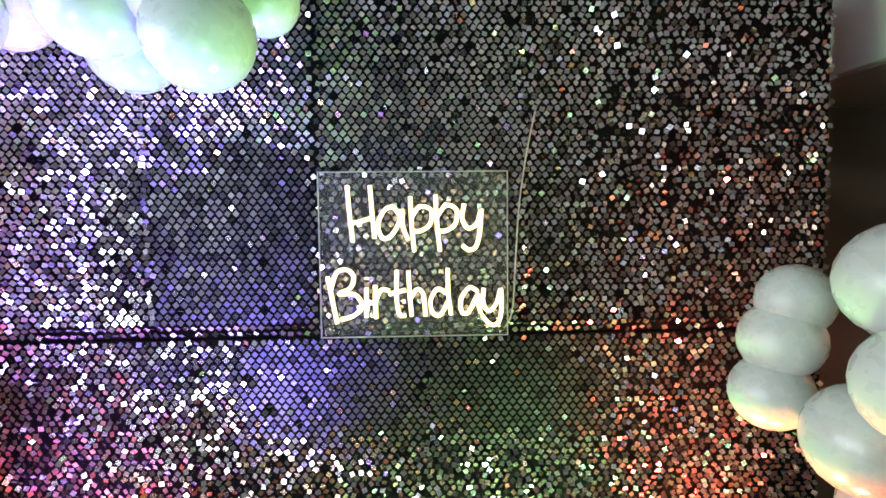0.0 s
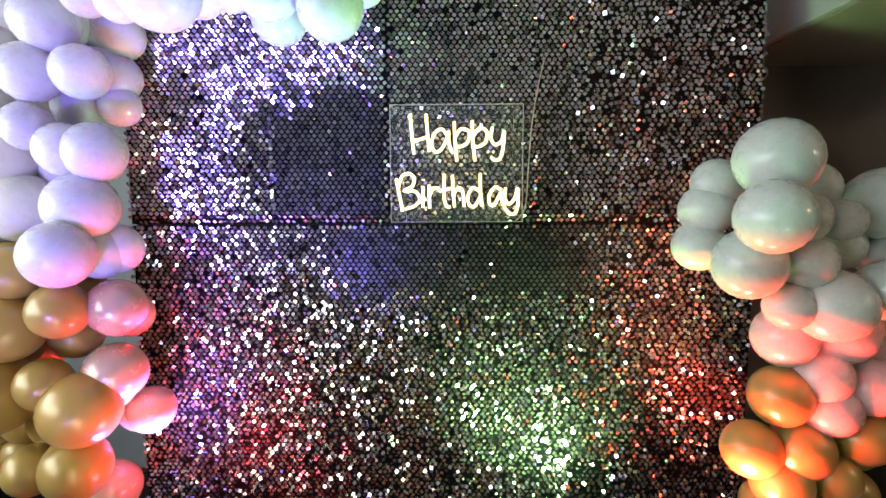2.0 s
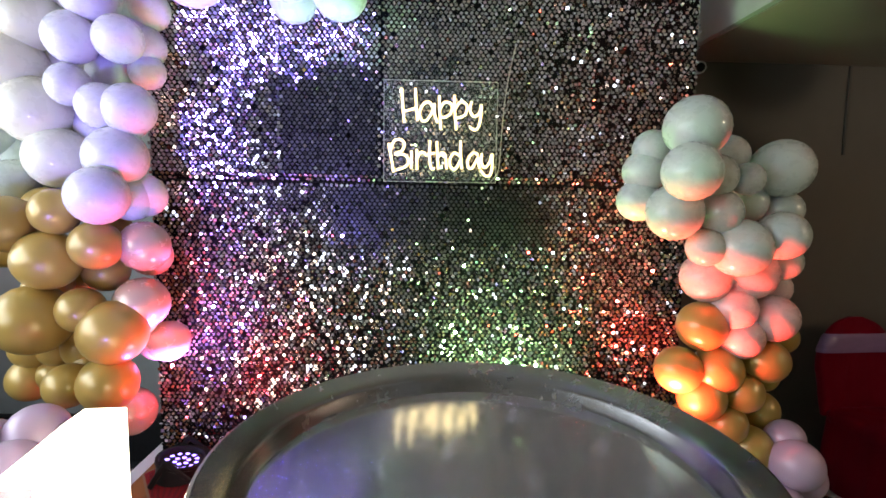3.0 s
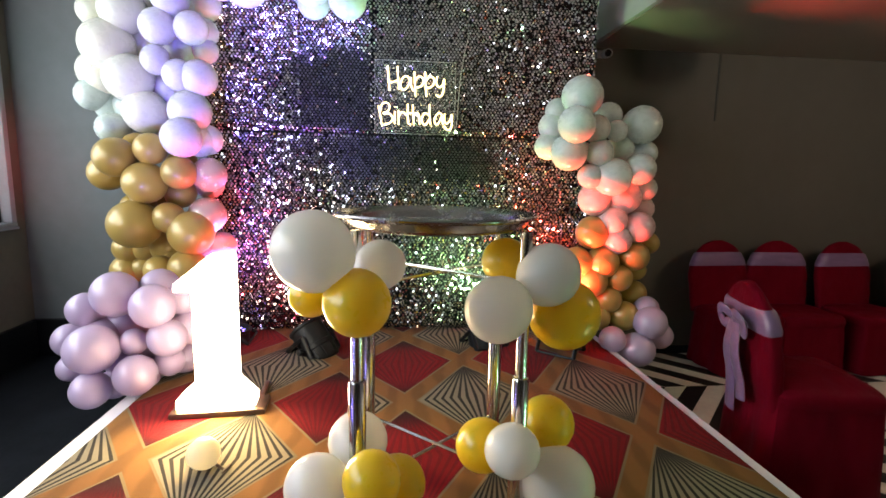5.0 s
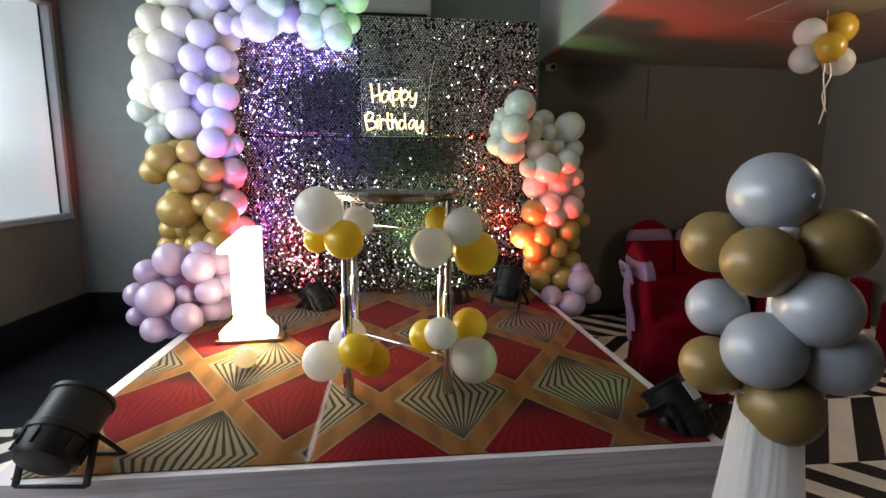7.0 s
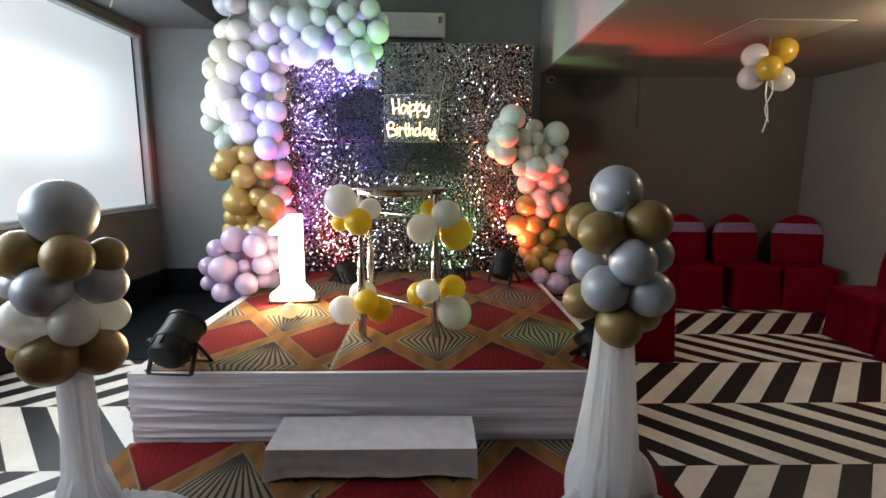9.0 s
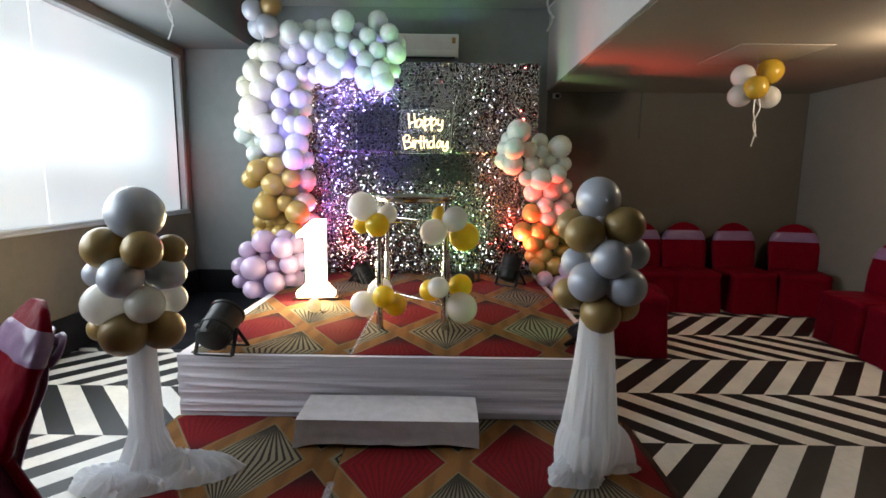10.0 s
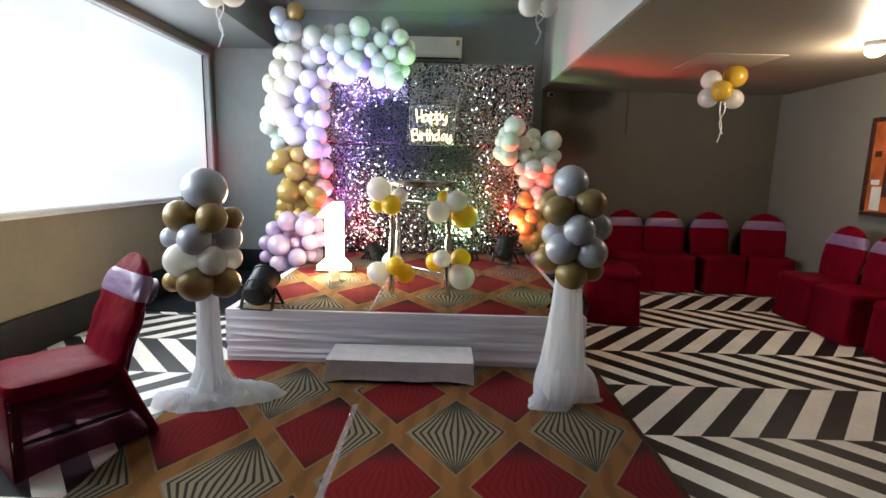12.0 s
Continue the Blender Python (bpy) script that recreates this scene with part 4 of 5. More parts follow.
for _k in range(8):
    for _x in (-0.045, 0.04):
        _b = bmesh.new()
        bmesh.ops.create_uvsphere(_b, u_segments=10, v_segments=6, radius=0.013, matrix=Matrix.Translation((_x, -0.032, 0.11 + _k * 0.075)))
        part("bulb", _b, M_BULB, one)
part("base_plate", box(-0.20, 0.20, -0.06, 0.10, 0.0, 0.024, 0.004), M_WOOD, one, "dark wooden base")
part("stay", box(0.15, 0.175, 0.08, 0.28, 0.0, 0.02, 0.004), M_WOOD, one)

# ---- cake stand ----
TX, TY = -0.02, -0.37
table = thing("cake_table", (TX, TY, S), "tall round steel cake table on four steel legs", "table")
TZ = 1.342 - S
TK = 0.957
_rim = [(TK * 0.335 + 0.006 * math.cos(k), TZ + 0.018 + 0.006 * math.sin(k)) for k in (-1.6, -0.8, 0.0, 0.8, 1.6, 2.4)]
_tray = part("tray", lathe([(TK * a, b) for a, b in [(0.02, TZ - 0.026), (0.286, TZ - 0.022), (0.298, TZ - 0.014), (0.312, TZ + 0.006), (0.332, TZ + 0.010)]] + _rim + [(TK * a, b) for a, b in [(0.318, TZ + 0.016), (0.303, TZ + 0.010), (0.297, TZ + 0.002), (0.292, TZ - 0.012), (0.286, TZ - 0.0175), (0.02, TZ - 0.0185)]], 96), M_RIM, table, "large round steel tray with a raised rim")
part("tray_floor", lathe([(TK * a, b) for a, b in [(0.287, TZ - 0.0172), (0.286, TZ - 0.0150), (0.270, TZ - 0.0145), (0.22, TZ - 0.0152), (0.16, TZ - 0.0159), (0.10, TZ - 0.0164), (0.02, TZ - 0.0167)]], 96), M_TRAY, _tray, "mirror-bright middle of the tray")
_L4 = [(-0.235, -0.235), (0.235, -0.24), (-0.225, 0.18), (0.248, 0.18)]
for _x, _y in _L4:
    _lg = part("leg", lathe([(0.025, 0.0), (0.025, 0.49), (0.022, 0.498), (0.017, 0.50), (0.017, TZ - 0.013)], 20), M_CHROME, table)
    _lg.location = (_x, _y, 0)
for _z, _r in ((TZ - 0.17, 0.006), (0.17, 0.006)):
    for _a, _b in ((0, 3), (1, 2)):
        part("brace", tube([Vector((*_L4[_a], _z + 0.012 * _a)), Vector((*_L4[_b], _z + 0.012 * _a))], _r, 8), M_CHROME, table)
part("ring", lathe([(0.235, TZ - 0.016), (0.245, TZ - 0.016), (0.245, TZ - 0.028), (0.235, TZ - 0.028)], 48, cap=False), M_CHROME, table)
for _n, (_w, _y, _lab) in enumerate(((TAB_WHITE[0:2], TAB_YELLOW[0:2], "upper"), (TAB_WHITE[2:4], TAB_YELLOW[2:4], "upper"), (TAB_WHITE[4:6], TAB_YELLOW[4:6], "lower"), (TAB_WHITE[6:8], TAB_YELLOW[6:8], "lower"))):
    _all = _w + _y
    _cx, _cy, _cz = (sum(q[k] for q in _all) / len(_all) for k in range(3))
    _t = thing("balloon_cluster", (_cx, _cy, _cz), "white and yellow balloons tied to the %s table leg" % _lab, "balloon cluster", "balloon clusters on the cake table")
    cluster(_t, (_cx, _cy, _cz), [(_w, B_WHITE), (_y, B_YELLOW)], 20 + _n, lambda x, y, z, c=(_cx, _cy, _cz): c)

_fb = thing("loose_balloon", (-0.84, -0.20, S), "small cream balloon lying on the carpet before the number", "balloon")
balloon(_fb, -0.84, -0.20, S + 0.058, 0.056, B_GLOWING, random.Random(2), (-0.84, -0.20, S), (-0.80, -0.22, S + 0.03))
part("knot", tube(smooth_line([(0.055, -0.03, 0.03), (0.085, -0.035, 0.012), (0.10, -0.02, 0.02), (0.08, -0.05, 0.008)], 5), 0.006, 6), M_KNOT, _fb, "dark tied neck")


# ---- balloon columns with tulle ----
def drape(h, r0, r1, seed, spread, bell, curl=0.0):
    """Gathered tulle: narrow folds that widen downwards and end in a crumpled heap with trailing lobes."""
    bm = bmesh.new()
    n, nz = 220, 56
    rows = []
    for j in range(nz + 1):
        f = j / nz
        row = []
        for i in range(n):
            a = 2 * math.pi * i / n
            c, s = math.cos(a), math.sin(a)
            big = noise.noise(Vector((c * 1.7, s * 1.7, seed + f * 1.1)))
            fine = noise.noise(Vector((c * 5.5, s * 5.5, seed + f * 0.9)))
            tiny = noise.noise(Vector((c * 17, s * 17, seed + f * 2.2)))
            r = r0 + (r1 - r0) * f ** bell + big * (0.006 + 0.035 * f) + fine * (0.002 + 0.008 * f) + tiny * (0.0008 + 0.0016 * f)
            low = max(0.0, (f - 0.72) / 0.28)
            lobe = 0.0
            for la, lw, lr in spread:
                da = (a - la + math.pi) % (2 * math.pi) - math.pi
                lobe += lr * math.exp(-(da / lw) ** 2)
            crumple = noise.noise(Vector((c * 3, s * 3, seed + f * 3))) + 0.4 * noise.noise(Vector((c * 9, s * 9, seed + f * 4)))
            r += low ** 1.5 * lobe * (1 + 0.3 * fine) + 0.03 * low * crumple - curl * low ** 3
            z = h * (1 - f)
            heap = low * (1 - low) * 4
            z += heap * (0.045 + 0.10 * lobe) * (0.7 + 0.6 * crumple) + 0.02 * low * max(0, crumple)
            row.append(bm.verts.new((r * c, r * s, max(0.003, z))))
        rows.append(row)
    for a, b in zip(rows, rows[1:]):
        for i in range(n):
            bm.faces.new((b[i], b[(i + 1) % n], a[(i + 1) % n], a[i]))
    bm.faces.new(rows[0])
    bmesh.ops.recalc_face_normals(bm, faces=bm.faces)
    return bm


def heap(size, seed):
    """A soft puddle of tulle on the floor, with folds running outwards and an uneven rim."""
    bm = bmesh.new()
    n, nr = 260, 30
    rows = []
    for j in range(1, nr + 1):
        r = j / nr
        row = []
        for i in range(n):
            a = 2 * math.pi * i / n
            c, s = math.cos(a), math.sin(a)
            rim = 1 + 0.22 * noise.noise(Vector((c * 1.4, s * 1.4, seed))) + 0.07 * noise.noise(Vector((c * 5, s * 5, seed)))
            swirl = 0.5 * r
            c2, s2 = math.cos(a + swirl), math.sin(a + swirl)
            low = noise.noise(Vector((c * 1.3 * r, s * 1.3 * r, seed + 9.0)))
            z = size[2] * (1 - r ** 1.5) * (0.75 + 0.5 * low)
            mid = 4 * r * (1 - r) + 0.12
            ridge = 1 - 2.2 * abs(noise.noise(Vector((c2 * 3.4 + 0.8 * r, s2 * 3.4, seed + r * 1.4))))
            fine = 1 - 2.2 * abs(noise.noise(Vector((c2 * 9, s2 * 9, seed + 4 + r * 2.5))))
            z += mid * size[2] * (0.30 * ridge + 0.11 * fine - 0.12)
            row.append(bm.verts.new((size[0] * r * rim * c, size[1] * r * rim * s, max(0.002, z))))
        rows.append(row)
    for p, q in zip(rows, rows[1:]):
        for i in range(n):
            bm.faces.new((p[i], q[i], q[(i + 1) % n], p[(i + 1) % n]))
    bm.faces.new(list(rows[0]))
    bmesh.ops.recalc_face_normals(bm, faces=bm.faces)
    return bm


def balloon_column(cx, cy, h, sets, seed, r0, r1, spread, bell, label, curl=0.0, heaps=()):
    t = thing("balloon_column", (cx, cy, 0.009), label, "balloon column", "balloon columns before the stage")
    part("drape", drape(h, r0, r1, seed, spread, bell, curl), M_TULLE, t, "sheer white tulle gathered on the floor")
    for n, (hx, hy, turn, size) in enumerate(heaps):
        b = heap(size, seed + 3.7 * n)
        bmesh.ops.transform(b, matrix=pose(hx, hy, 0, 0, 0, turn), verts=b.verts)
        part("drape_hem", b, M_TULLE, t)
    part("pole", lathe([(0.03, 0.0), (0.03, h + 0.45)], 16), M_PLASTIC, t)
    cluster(t, (cx, cy, 0.009), sets, seed, lambda x, y, z: (cx, cy, z))
    return t


balloon_column(0.97, -1.68, 0.86, [(PR_SILVER, B_SILVER), (PR_GOLD, B_DULLGOLD)], 31, 0.078, 0.165, [(3.6, 0.8, 0.06), (4.7, 0.6, 0.03), (0.1, 0.2, 0.14)], 1.25, "silver and gold balloon column over a white tulle drape", 0.06, [(-0.09, -0.08, 10, (0.15, 0.12, 0.13)), (0.17, 0.0, 10, (0.11, 0.06, 0.035))])
balloon_column(-1.28, -1.74, 0.72, [(PL_SILVER, B_SILVER), (PL_WHITE, B_WHITE), (PL_GOLD, B_DULLGOLD)], 32, 0.060, 0.100, [(5.95, 0.45, 0.10), (3.5, 0.6, 0.06), (4.6, 0.5, 0.06)], 3.0, "silver, white and gold balloon column over trailing white tulle", 0.0, [(0.20, -0.03, 4, (0.25, 0.14, 0.12)), (-0.12, -0.12, -25, (0.22, 0.14, 0.08)), (0.06, -0.15, 12, (0.18, 0.10, 0.07))])


# ---- ceiling balloon clusters with ribbons ----
def ceiling_cluster(rows_mats, seed, ribbon_z, label, top):
    allr = [q for rows, _ in rows_mats for q in rows]
    c = [sum(q[k] for q in allr) / len(allr) for k in range(3)]
    t = thing("ceiling_balloons", (c[0], c[1], top), label, "balloon cluster", "balloon clusters under the ceiling")
    base = (c[0], c[1], top)
    cluster(t, base, rows_mats, seed, lambda x, y, z: tuple(c))
    part("string", tube([Vector((0, 0, 0)), Vector((0, 0, c[2] - top))], 0.002, 6), M_RIBBON, t)
    for k, dx in enumerate((-0.012, 0.014)):
        z0, z1 = c[2] - 0.06 - top, ribbon_z - top + 0.08 * k
        pts = [(dx * 0.3, -0.03, z0), (dx * 2, -0.05, z0 + (z1 - z0) * 0.35), (-dx, -0.045, z0 + (z1 - z0) * 0.7), (dx * 1.6, -0.05, z1)]
        part("ribbon", tube(smooth_line(pts, 8), 0.0055, 6, flat=0.15), M_RIBBON, t, "curled white ribbon")


ceiling_cluster([([CEIL_R[0], CEIL_R[3], CEIL_R[4]], B_WHITE), ([CEIL_R[1], CEIL_R[2]], B_YELLOW_WARM)], 51, 1.80, "white and yellow balloons with ribbon under the low ceiling", LOW)
ceiling_cluster([(CEIL_M, B_WHITE)], 52, 2.40, "white balloons with a ribbon hanging under the ceiling", HIGH)
ceiling_cluster([([CEIL_L[0], CEIL_L[2], CEIL_L[3]], B_SILVER), ([CEIL_L[1]], B_DULLGOLD)], 53, 2.75, "grey and gold balloons hanging above the garland", HIGH)
ceiling_cluster([([(-1.60, -0.80, 2.72, 0.10), (-1.46, -0.76, 2.74, 0.10)], B_WHITE), ([(-1.55, -0.70, 2.85, 0.10)], B_YELLOW)], 54, 2.34, "white and yellow balloons with ribbon hanging near the window", HIGH)


# ---- stage lamps ----
def stage_lamp(at, target, color, strength, yaw_label):
    """A par can: finned round housing, lens with small diodes, yoke and two feet."""
    eye, to = Vector(at), Vector(target)
    d = (to - eye).normalized()
    floor_at = Vector((at[0] - 0.12 * d.x, at[1] - 0.12 * d.y, S))
    t = thing("stage_lamp", floor_at, yaw_label, "stage light", "stage lamps")
    mid = eye - d * 0.16 - floor_at
    rot = d.to_track_quat("Z", "Y").to_matrix().to_4x4()
    m = Matrix.Translation(mid) @ rot
    body = lathe([(0.055, -0.115), (0.085, -0.108), (0.098, -0.09), (0.102, -0.03), (0.108, -0.025), (0.108, 0.0), (0.102, 0.005), (0.102, 0.12), (0.109, 0.125), (0.109, 0.14), (0.096, 0.14), (0.092, 0.118), (0.01, 0.118)], 32)
    bmesh.ops.transform(body, matrix=m, verts=body.verts)
    housing = part("housing", body, M_CAN, t)
    for k in range(12):
        a = 2 * math.pi * k / 12
        fin = bmesh.new()
        bmesh.ops.create_cube(fin, size=1.0, matrix=m @ pose(0.101 * math.cos(a), 0.101 * math.sin(a), -0.06, 0, 0, math.degrees(a)) @ Matrix.Diagonal((0.012, 0.006, 0.055, 1)))
        part("fin", fin, M_CAN, housing, smooth=False)
    em = glow("stage_diode", color, strength)
    for k in range(18):
        rr, a = (0.028, k * 2 * math.pi / 6) if k < 6 else (0.064, (k - 6) * 2 * math.pi / 12)
        b = bmesh.new()
        bmesh.ops.create_circle(b, cap_ends=True, segments=8, radius=0.010, matrix=m @ Matrix.Translation((rr * math.cos(a), rr * math.sin(a), 0.1195)))
        part("diode", b, em, t, smooth=False)
    side = Vector((-d.y, d.x, 0)).normalized()
    flatd = Vector((d.x, d.y, 0)).normalized()
    pivot_z = max(0.12, mid.z)
    for sgn in (1, -1):
        hub = side * 0.118 * sgn + Vector((mid.x, mid.y, pivot_z))
        for ahead in (0.13, -0.07):
            foot = side * 0.118 * sgn + Vector((mid.x, mid.y, 0.008)) + flatd * ahead
            part("stand_leg", tube([hub, foot], 0.013, 8, flat=0.5), M_CAN, t)
    for ahead in (0.13, -0.07):
        c = Vector((mid.x, mid.y, 0.008)) + flatd * ahead
        part("stand_bar", tube([c - side * 0.118, c + side * 0.118], 0.007, 8), M_CAN, t)
    kb = lathe([(0.02, 0.0), (0.02, 0.025), (0.012, 0.03)], 12)
    bmesh.ops.transform(kb, matrix=Matrix.Translation(mid + side * 0.125) @ side.to_track_quat("Z", "Y").to_matrix().to_4x4(), verts=kb.verts)
    part("knob", kb, M_CAN, t)
    lb = box(-0.03, 0.03, 0.1025, 0.1045, 0.02, 0.10)
    bmesh.ops.transform(lb, matrix=m, verts=lb.verts)
    if at[1] < 0 < at[0]:
        part("label", lb, M_LABEL, t, "pale printed label")
    return t


for _e, _t, _c, _p, _cone in CANS:
    _dd = (Vector(_t) - Vector(_e)).normalized()
    stage_lamp(tuple(Vector(_e) - _dd * 0.03), _t, _c, 6.0 if _p > 400 else 130.0, "black round stage lamp, lit, standing on the carpet")


# ---- chairs ----
def chair(at, open_legs=False, label="", lift=0.0, wide=1.0):
    """Banquet chair in a fitted satin cover with a sash tied round the back. It faces -y."""
    t = thing("banquet_chair", at, label or "banquet chair in a wine red satin cover with a lilac sash", "chair", "covered banquet chairs")
    tilt = pose(0, 0.20, 0.44, -21 if open_legs else -9)

    def sleeve(z0, z1, steps, proud=0.0, crease=0.0):
        """A sleeve round the rounded back between two heights."""
        b = bmesh.new()
        rings, n = [], 44
        for j in range(steps):
            z = z0 + (z1 - z0) * j / (steps - 1)
            v = (z + 0.03) / 0.578
            w = 0.224 + 0.016 * min(1, v / 0.55)
            if z > 0.22:
                w = 0.240 * max(0.0, 1 - ((z - 0.22) / 0.342) ** 2.3) ** 0.5
            th = 0.043 * (1 - 0.5 * max(0, v - 0.8) / 0.2)
            lip = proud * (1.0 if 0 < j < steps - 1 else 0.4)
            ring = []
            for i in range(n):
                a = 2 * math.pi * i / n
                c, s = math.cos(a), math.sin(a)
                x, y = (max(w, 0.01) + lip) * math.copysign(abs(c) ** 0.5, c), (th + lip) * math.copysign(abs(s) ** 0.6, s)
                d = 0.010 * noise.noise(Vector((x * 9, z * 7 + y * 20, 1.5))) + 0.006 * noise.noise(Vector((x * 22 + z * 14, z * 10, 4.0)))
                d += (0.007 * noise.noise(Vector((x * 26 + y * 10, z * 9, 8.0))) if open_legs else 0.0)
                d += crease * noise.noise(Vector((x * 5, y * 5, z * 60 + x * 6)))
                ring.append(b.verts.new((x + 0.2 * d, y + d * (1 if s > 0 else -1), z + 0.05 * crease * math.sin(x * 30))))
            rings.append(ring)
        for p, q in zip(rings, rings[1:]):
            for i in range(n):
                b.faces.new((p[i], p[(i + 1) % n], q[(i + 1) % n], q[i]))
        b.faces.new(rings[-1])
        b.faces.new(list(reversed(rings[0])))
        bmesh.ops.transform(b, matrix=tilt, verts=b.verts)
        return b

    part("backrest", sleeve(-0.03, 0.559, 32), M_RED, t)
    b = bmesh.new()
    rings, n = [], 56
    for k, z in ((0.04, 0.474), (0.35, 0.474), (0.65, 0.472), (0.86, 0.468), (0.96, 0.458), (1.0, 0.440), (1.005, 0.415), (0.99, 0.39)):
        ring = []
        for i in range(n):
            a = 2 * math.pi * i / n
            c, s = math.cos(a), math.sin(a)
            q = (abs(c) ** 7 + abs(s) ** 7) ** (-1 / 7)
            x, y = 0.232 * wide * k * q * c, -0.025 + 0.225 * wide * k * q * s
            ring.append(b.verts.new((x, y, z + lift * (1 - 0.5 * k * k) + 0.006 * noise.noise(Vector((x * 11, y * 11, 2.0))) + 0.003 * noise.noise(Vector((x * 30, y * 12, 5.0))))))
        rings.append(ring)
    for p, q in zip(rings, rings[1:]):
        for i in range(n):
            b.faces.new((p[i], q[i], q[(i + 1) % n], p[(i + 1) % n]))
    b.faces.new(rings[0])
    bmesh.ops.recalc_face_normals(b, faces=b.faces)
    part("seat", b, M_RED, t)
    if open_legs:
        for x in (-0.19, 0.19):
            for y, lean in ((-0.20, -0.02), (0.20, 0.15)):
                part("leg", tube(smooth_line([(x * 0.9, y, 0.42), (x * 0.93, y + 0.25 * lean, 0.25), (x * 0.97, y + lean, 0.012)], 5), 0.014, 10), M_CAN, t)
            part("rear_gusset", tube(smooth_line([(x, 0.20, 0.43), (x * 1.02, 0.27, 0.22), (x * 1.03, 0.35, 0.014)], 6), 0.022, 8), M_RED, t)
        for x in (-0.205, 0.205):
            w = bmesh.new()
            gr = []
            for j in range(13):
                f = j / 12
                row = []
                for i in range(19):
                    u = i / 18
                    y = (-0.225 - 0.02 * f) + u * (0.425 + 0.16 * f ** 1.4)
                    pinch = 0.035 * math.sin(math.pi * f) * math.sin(math.pi * u)
                    wob = 0.006 * noise.noise(Vector((u * 3, f * 9 + u * 4, x * 20)))
                    hem = 0.03 * math.sin(math.pi * u) * f ** 4
                    row.append(w.verts.new((x * (1 - pinch / 0.205) + wob, y, 0.425 * (1 - f) + 0.012 + hem)))
                gr.append(row)
            for p, q in zip(gr, gr[1:]):
                for i in range(18):
                    w.faces.new((p[i], p[i + 1], q[i + 1], q[i]))
            part("cover_side", w, M_SHEER_RED, t, "dark red cloth stretched thin between the legs")
        part("cover_front", box(-0.203, 0.203, -0.247, -0.238, 0.012, 0.42, 0.003), M_RED, t)
        wb = bmesh.new()
        grid = [[wb.verts.new((-0.215 + 0.43 * i / 16, 0.205 + 0.16 * (1 - j / 8) ** 1.3 + 0.008 * noise.noise(Vector((i * 0.5, j * 0.2, 3.0))), 0.012 + 0.42 * j / 8)) for i in range(17)] for j in range(9)]
        for j in range(8):
            for i in range(16):
                wb.faces.new((grid[j][i], grid[j][i + 1], grid[j + 1][i + 1], grid[j + 1][i]))
        bmesh.ops.solidify(wb, geom=list(wb.faces), thickness=0.006)
        part("cover_back", wb, M_RED, t)
        part("stretcher", tube([Vector((-0.19, 0.0, 0.18)), Vector((0.19, 0.0, 0.18))], 0.011, 8), M_CAN, t)
        for x in (-0.19, 0.19):
            part("stretcher", tube([Vector((x, -0.2, 0.18)), Vector((x, 0.23, 0.18))], 0.011, 8), M_CAN, t)
    else:
        rows = []
        w = bmesh.new()
        nn = 88
        for j in range(7):
            f = j / 6
            row = []
            for i in range(nn):
                a = 2 * math.pi * i / nn
                c, s = math.cos(a), math.sin(a)
                k = (abs(c) ** 12 + abs(s) ** 12) ** (-1 / 12)
                fold = 0.003 * f * math.sin(a * 9 + 1.0) + 0.012 * f * noise.noise(Vector((c * 3, s * 3, f))) + 0.004 * noise.noise(Vector((c * 7, s * 7, 3 * f)))
                row.append(w.verts.new(((0.22 + 0.02 * f + fold) * wide * k * c, -0.02 + (0.215 + 0.025 * f + fold) * wide * k * s, (0.435 + 0.5 * lift) * (1 - f) + 0.004)))
            rows.append(row)
        for a, c in zip(rows, rows[1:]):
            for i in range(nn):
                w.faces.new((a[i], c[i], c[(i + 1) % nn], a[(i + 1) % nn]))
        bmesh.ops.recalc_face_normals(w, faces=w.faces)
        part("skirt", w, M_RED, t)
    sash = part("sash", sleeve(0.325 if open_legs else 0.345, 0.458, 12, 0.005, 0.002), M_SASH, t, "lilac satin sash")
    kn = bmesh.new()
    bmesh.ops.create_uvsphere(kn, u_segments=14, v_segments=8, radius=0.03, matrix=tilt @ Matrix.Translation((0, 0.06, 0.37)) @ Matrix.Diagonal((1.1, 0.8, 1.2, 1)))
    part("knot", kn, M_SASH, sash)
    for sx in (-1, 1):
        lp = tube(smooth_line([(0.01 * sx, 0.062, 0.37), (0.06 * sx, 0.10, 0.42), (0.12 * sx, 0.09, 0.39), (0.10 * sx, 0.08, 0.33), (0.01 * sx, 0.062, 0.365)], 6), 0.028, 8, flat=0.4)
        bmesh.ops.transform(lp, matrix=tilt, verts=lp.verts)
        part("bow_loop", lp, M_SASH, sash)
        tl = tube(smooth_line([(0.012 * sx, 0.07, 0.36), (0.035 * sx, 0.10, 0.22), (0.05 * sx, 0.09, 0.07), (0.065 * sx, 0.10, -0.07 - 0.05 * sx)], 6), 0.046, 10, flat=0.25)
        bmesh.ops.transform(tl, matrix=tilt, verts=tl.verts)
        part("bow_tail", tl, M_SASH, sash)
    return t


first = chair(pose(2.60, 1.66, 0.004, 0, 0, 4) @ Matrix.Diagonal((1.13, 1.0, 1.0, 1.0)))
for _x, _y, _r in ((3.11, 1.66, -2), (3.73, 1.64, 3), (4.31, 1.55, -16), (4.05, 0.34, -92), (4.01, -0.24, -95), (4.04, -0.88, -91)):
    copy_thing(first, pose(_x, _y, 0.004, 0, 0, _r))
chair(pose(1.875, 0.225, 0.004, 0, 0, 78), label="wide banquet chair in a red cover with a lilac bow", lift=0.12, wide=1.12)
chair(pose(-1.712, -2.40, 0.010, 0, 0, -37), True, "banquet chair in wine red stretch cover with lilac sash")

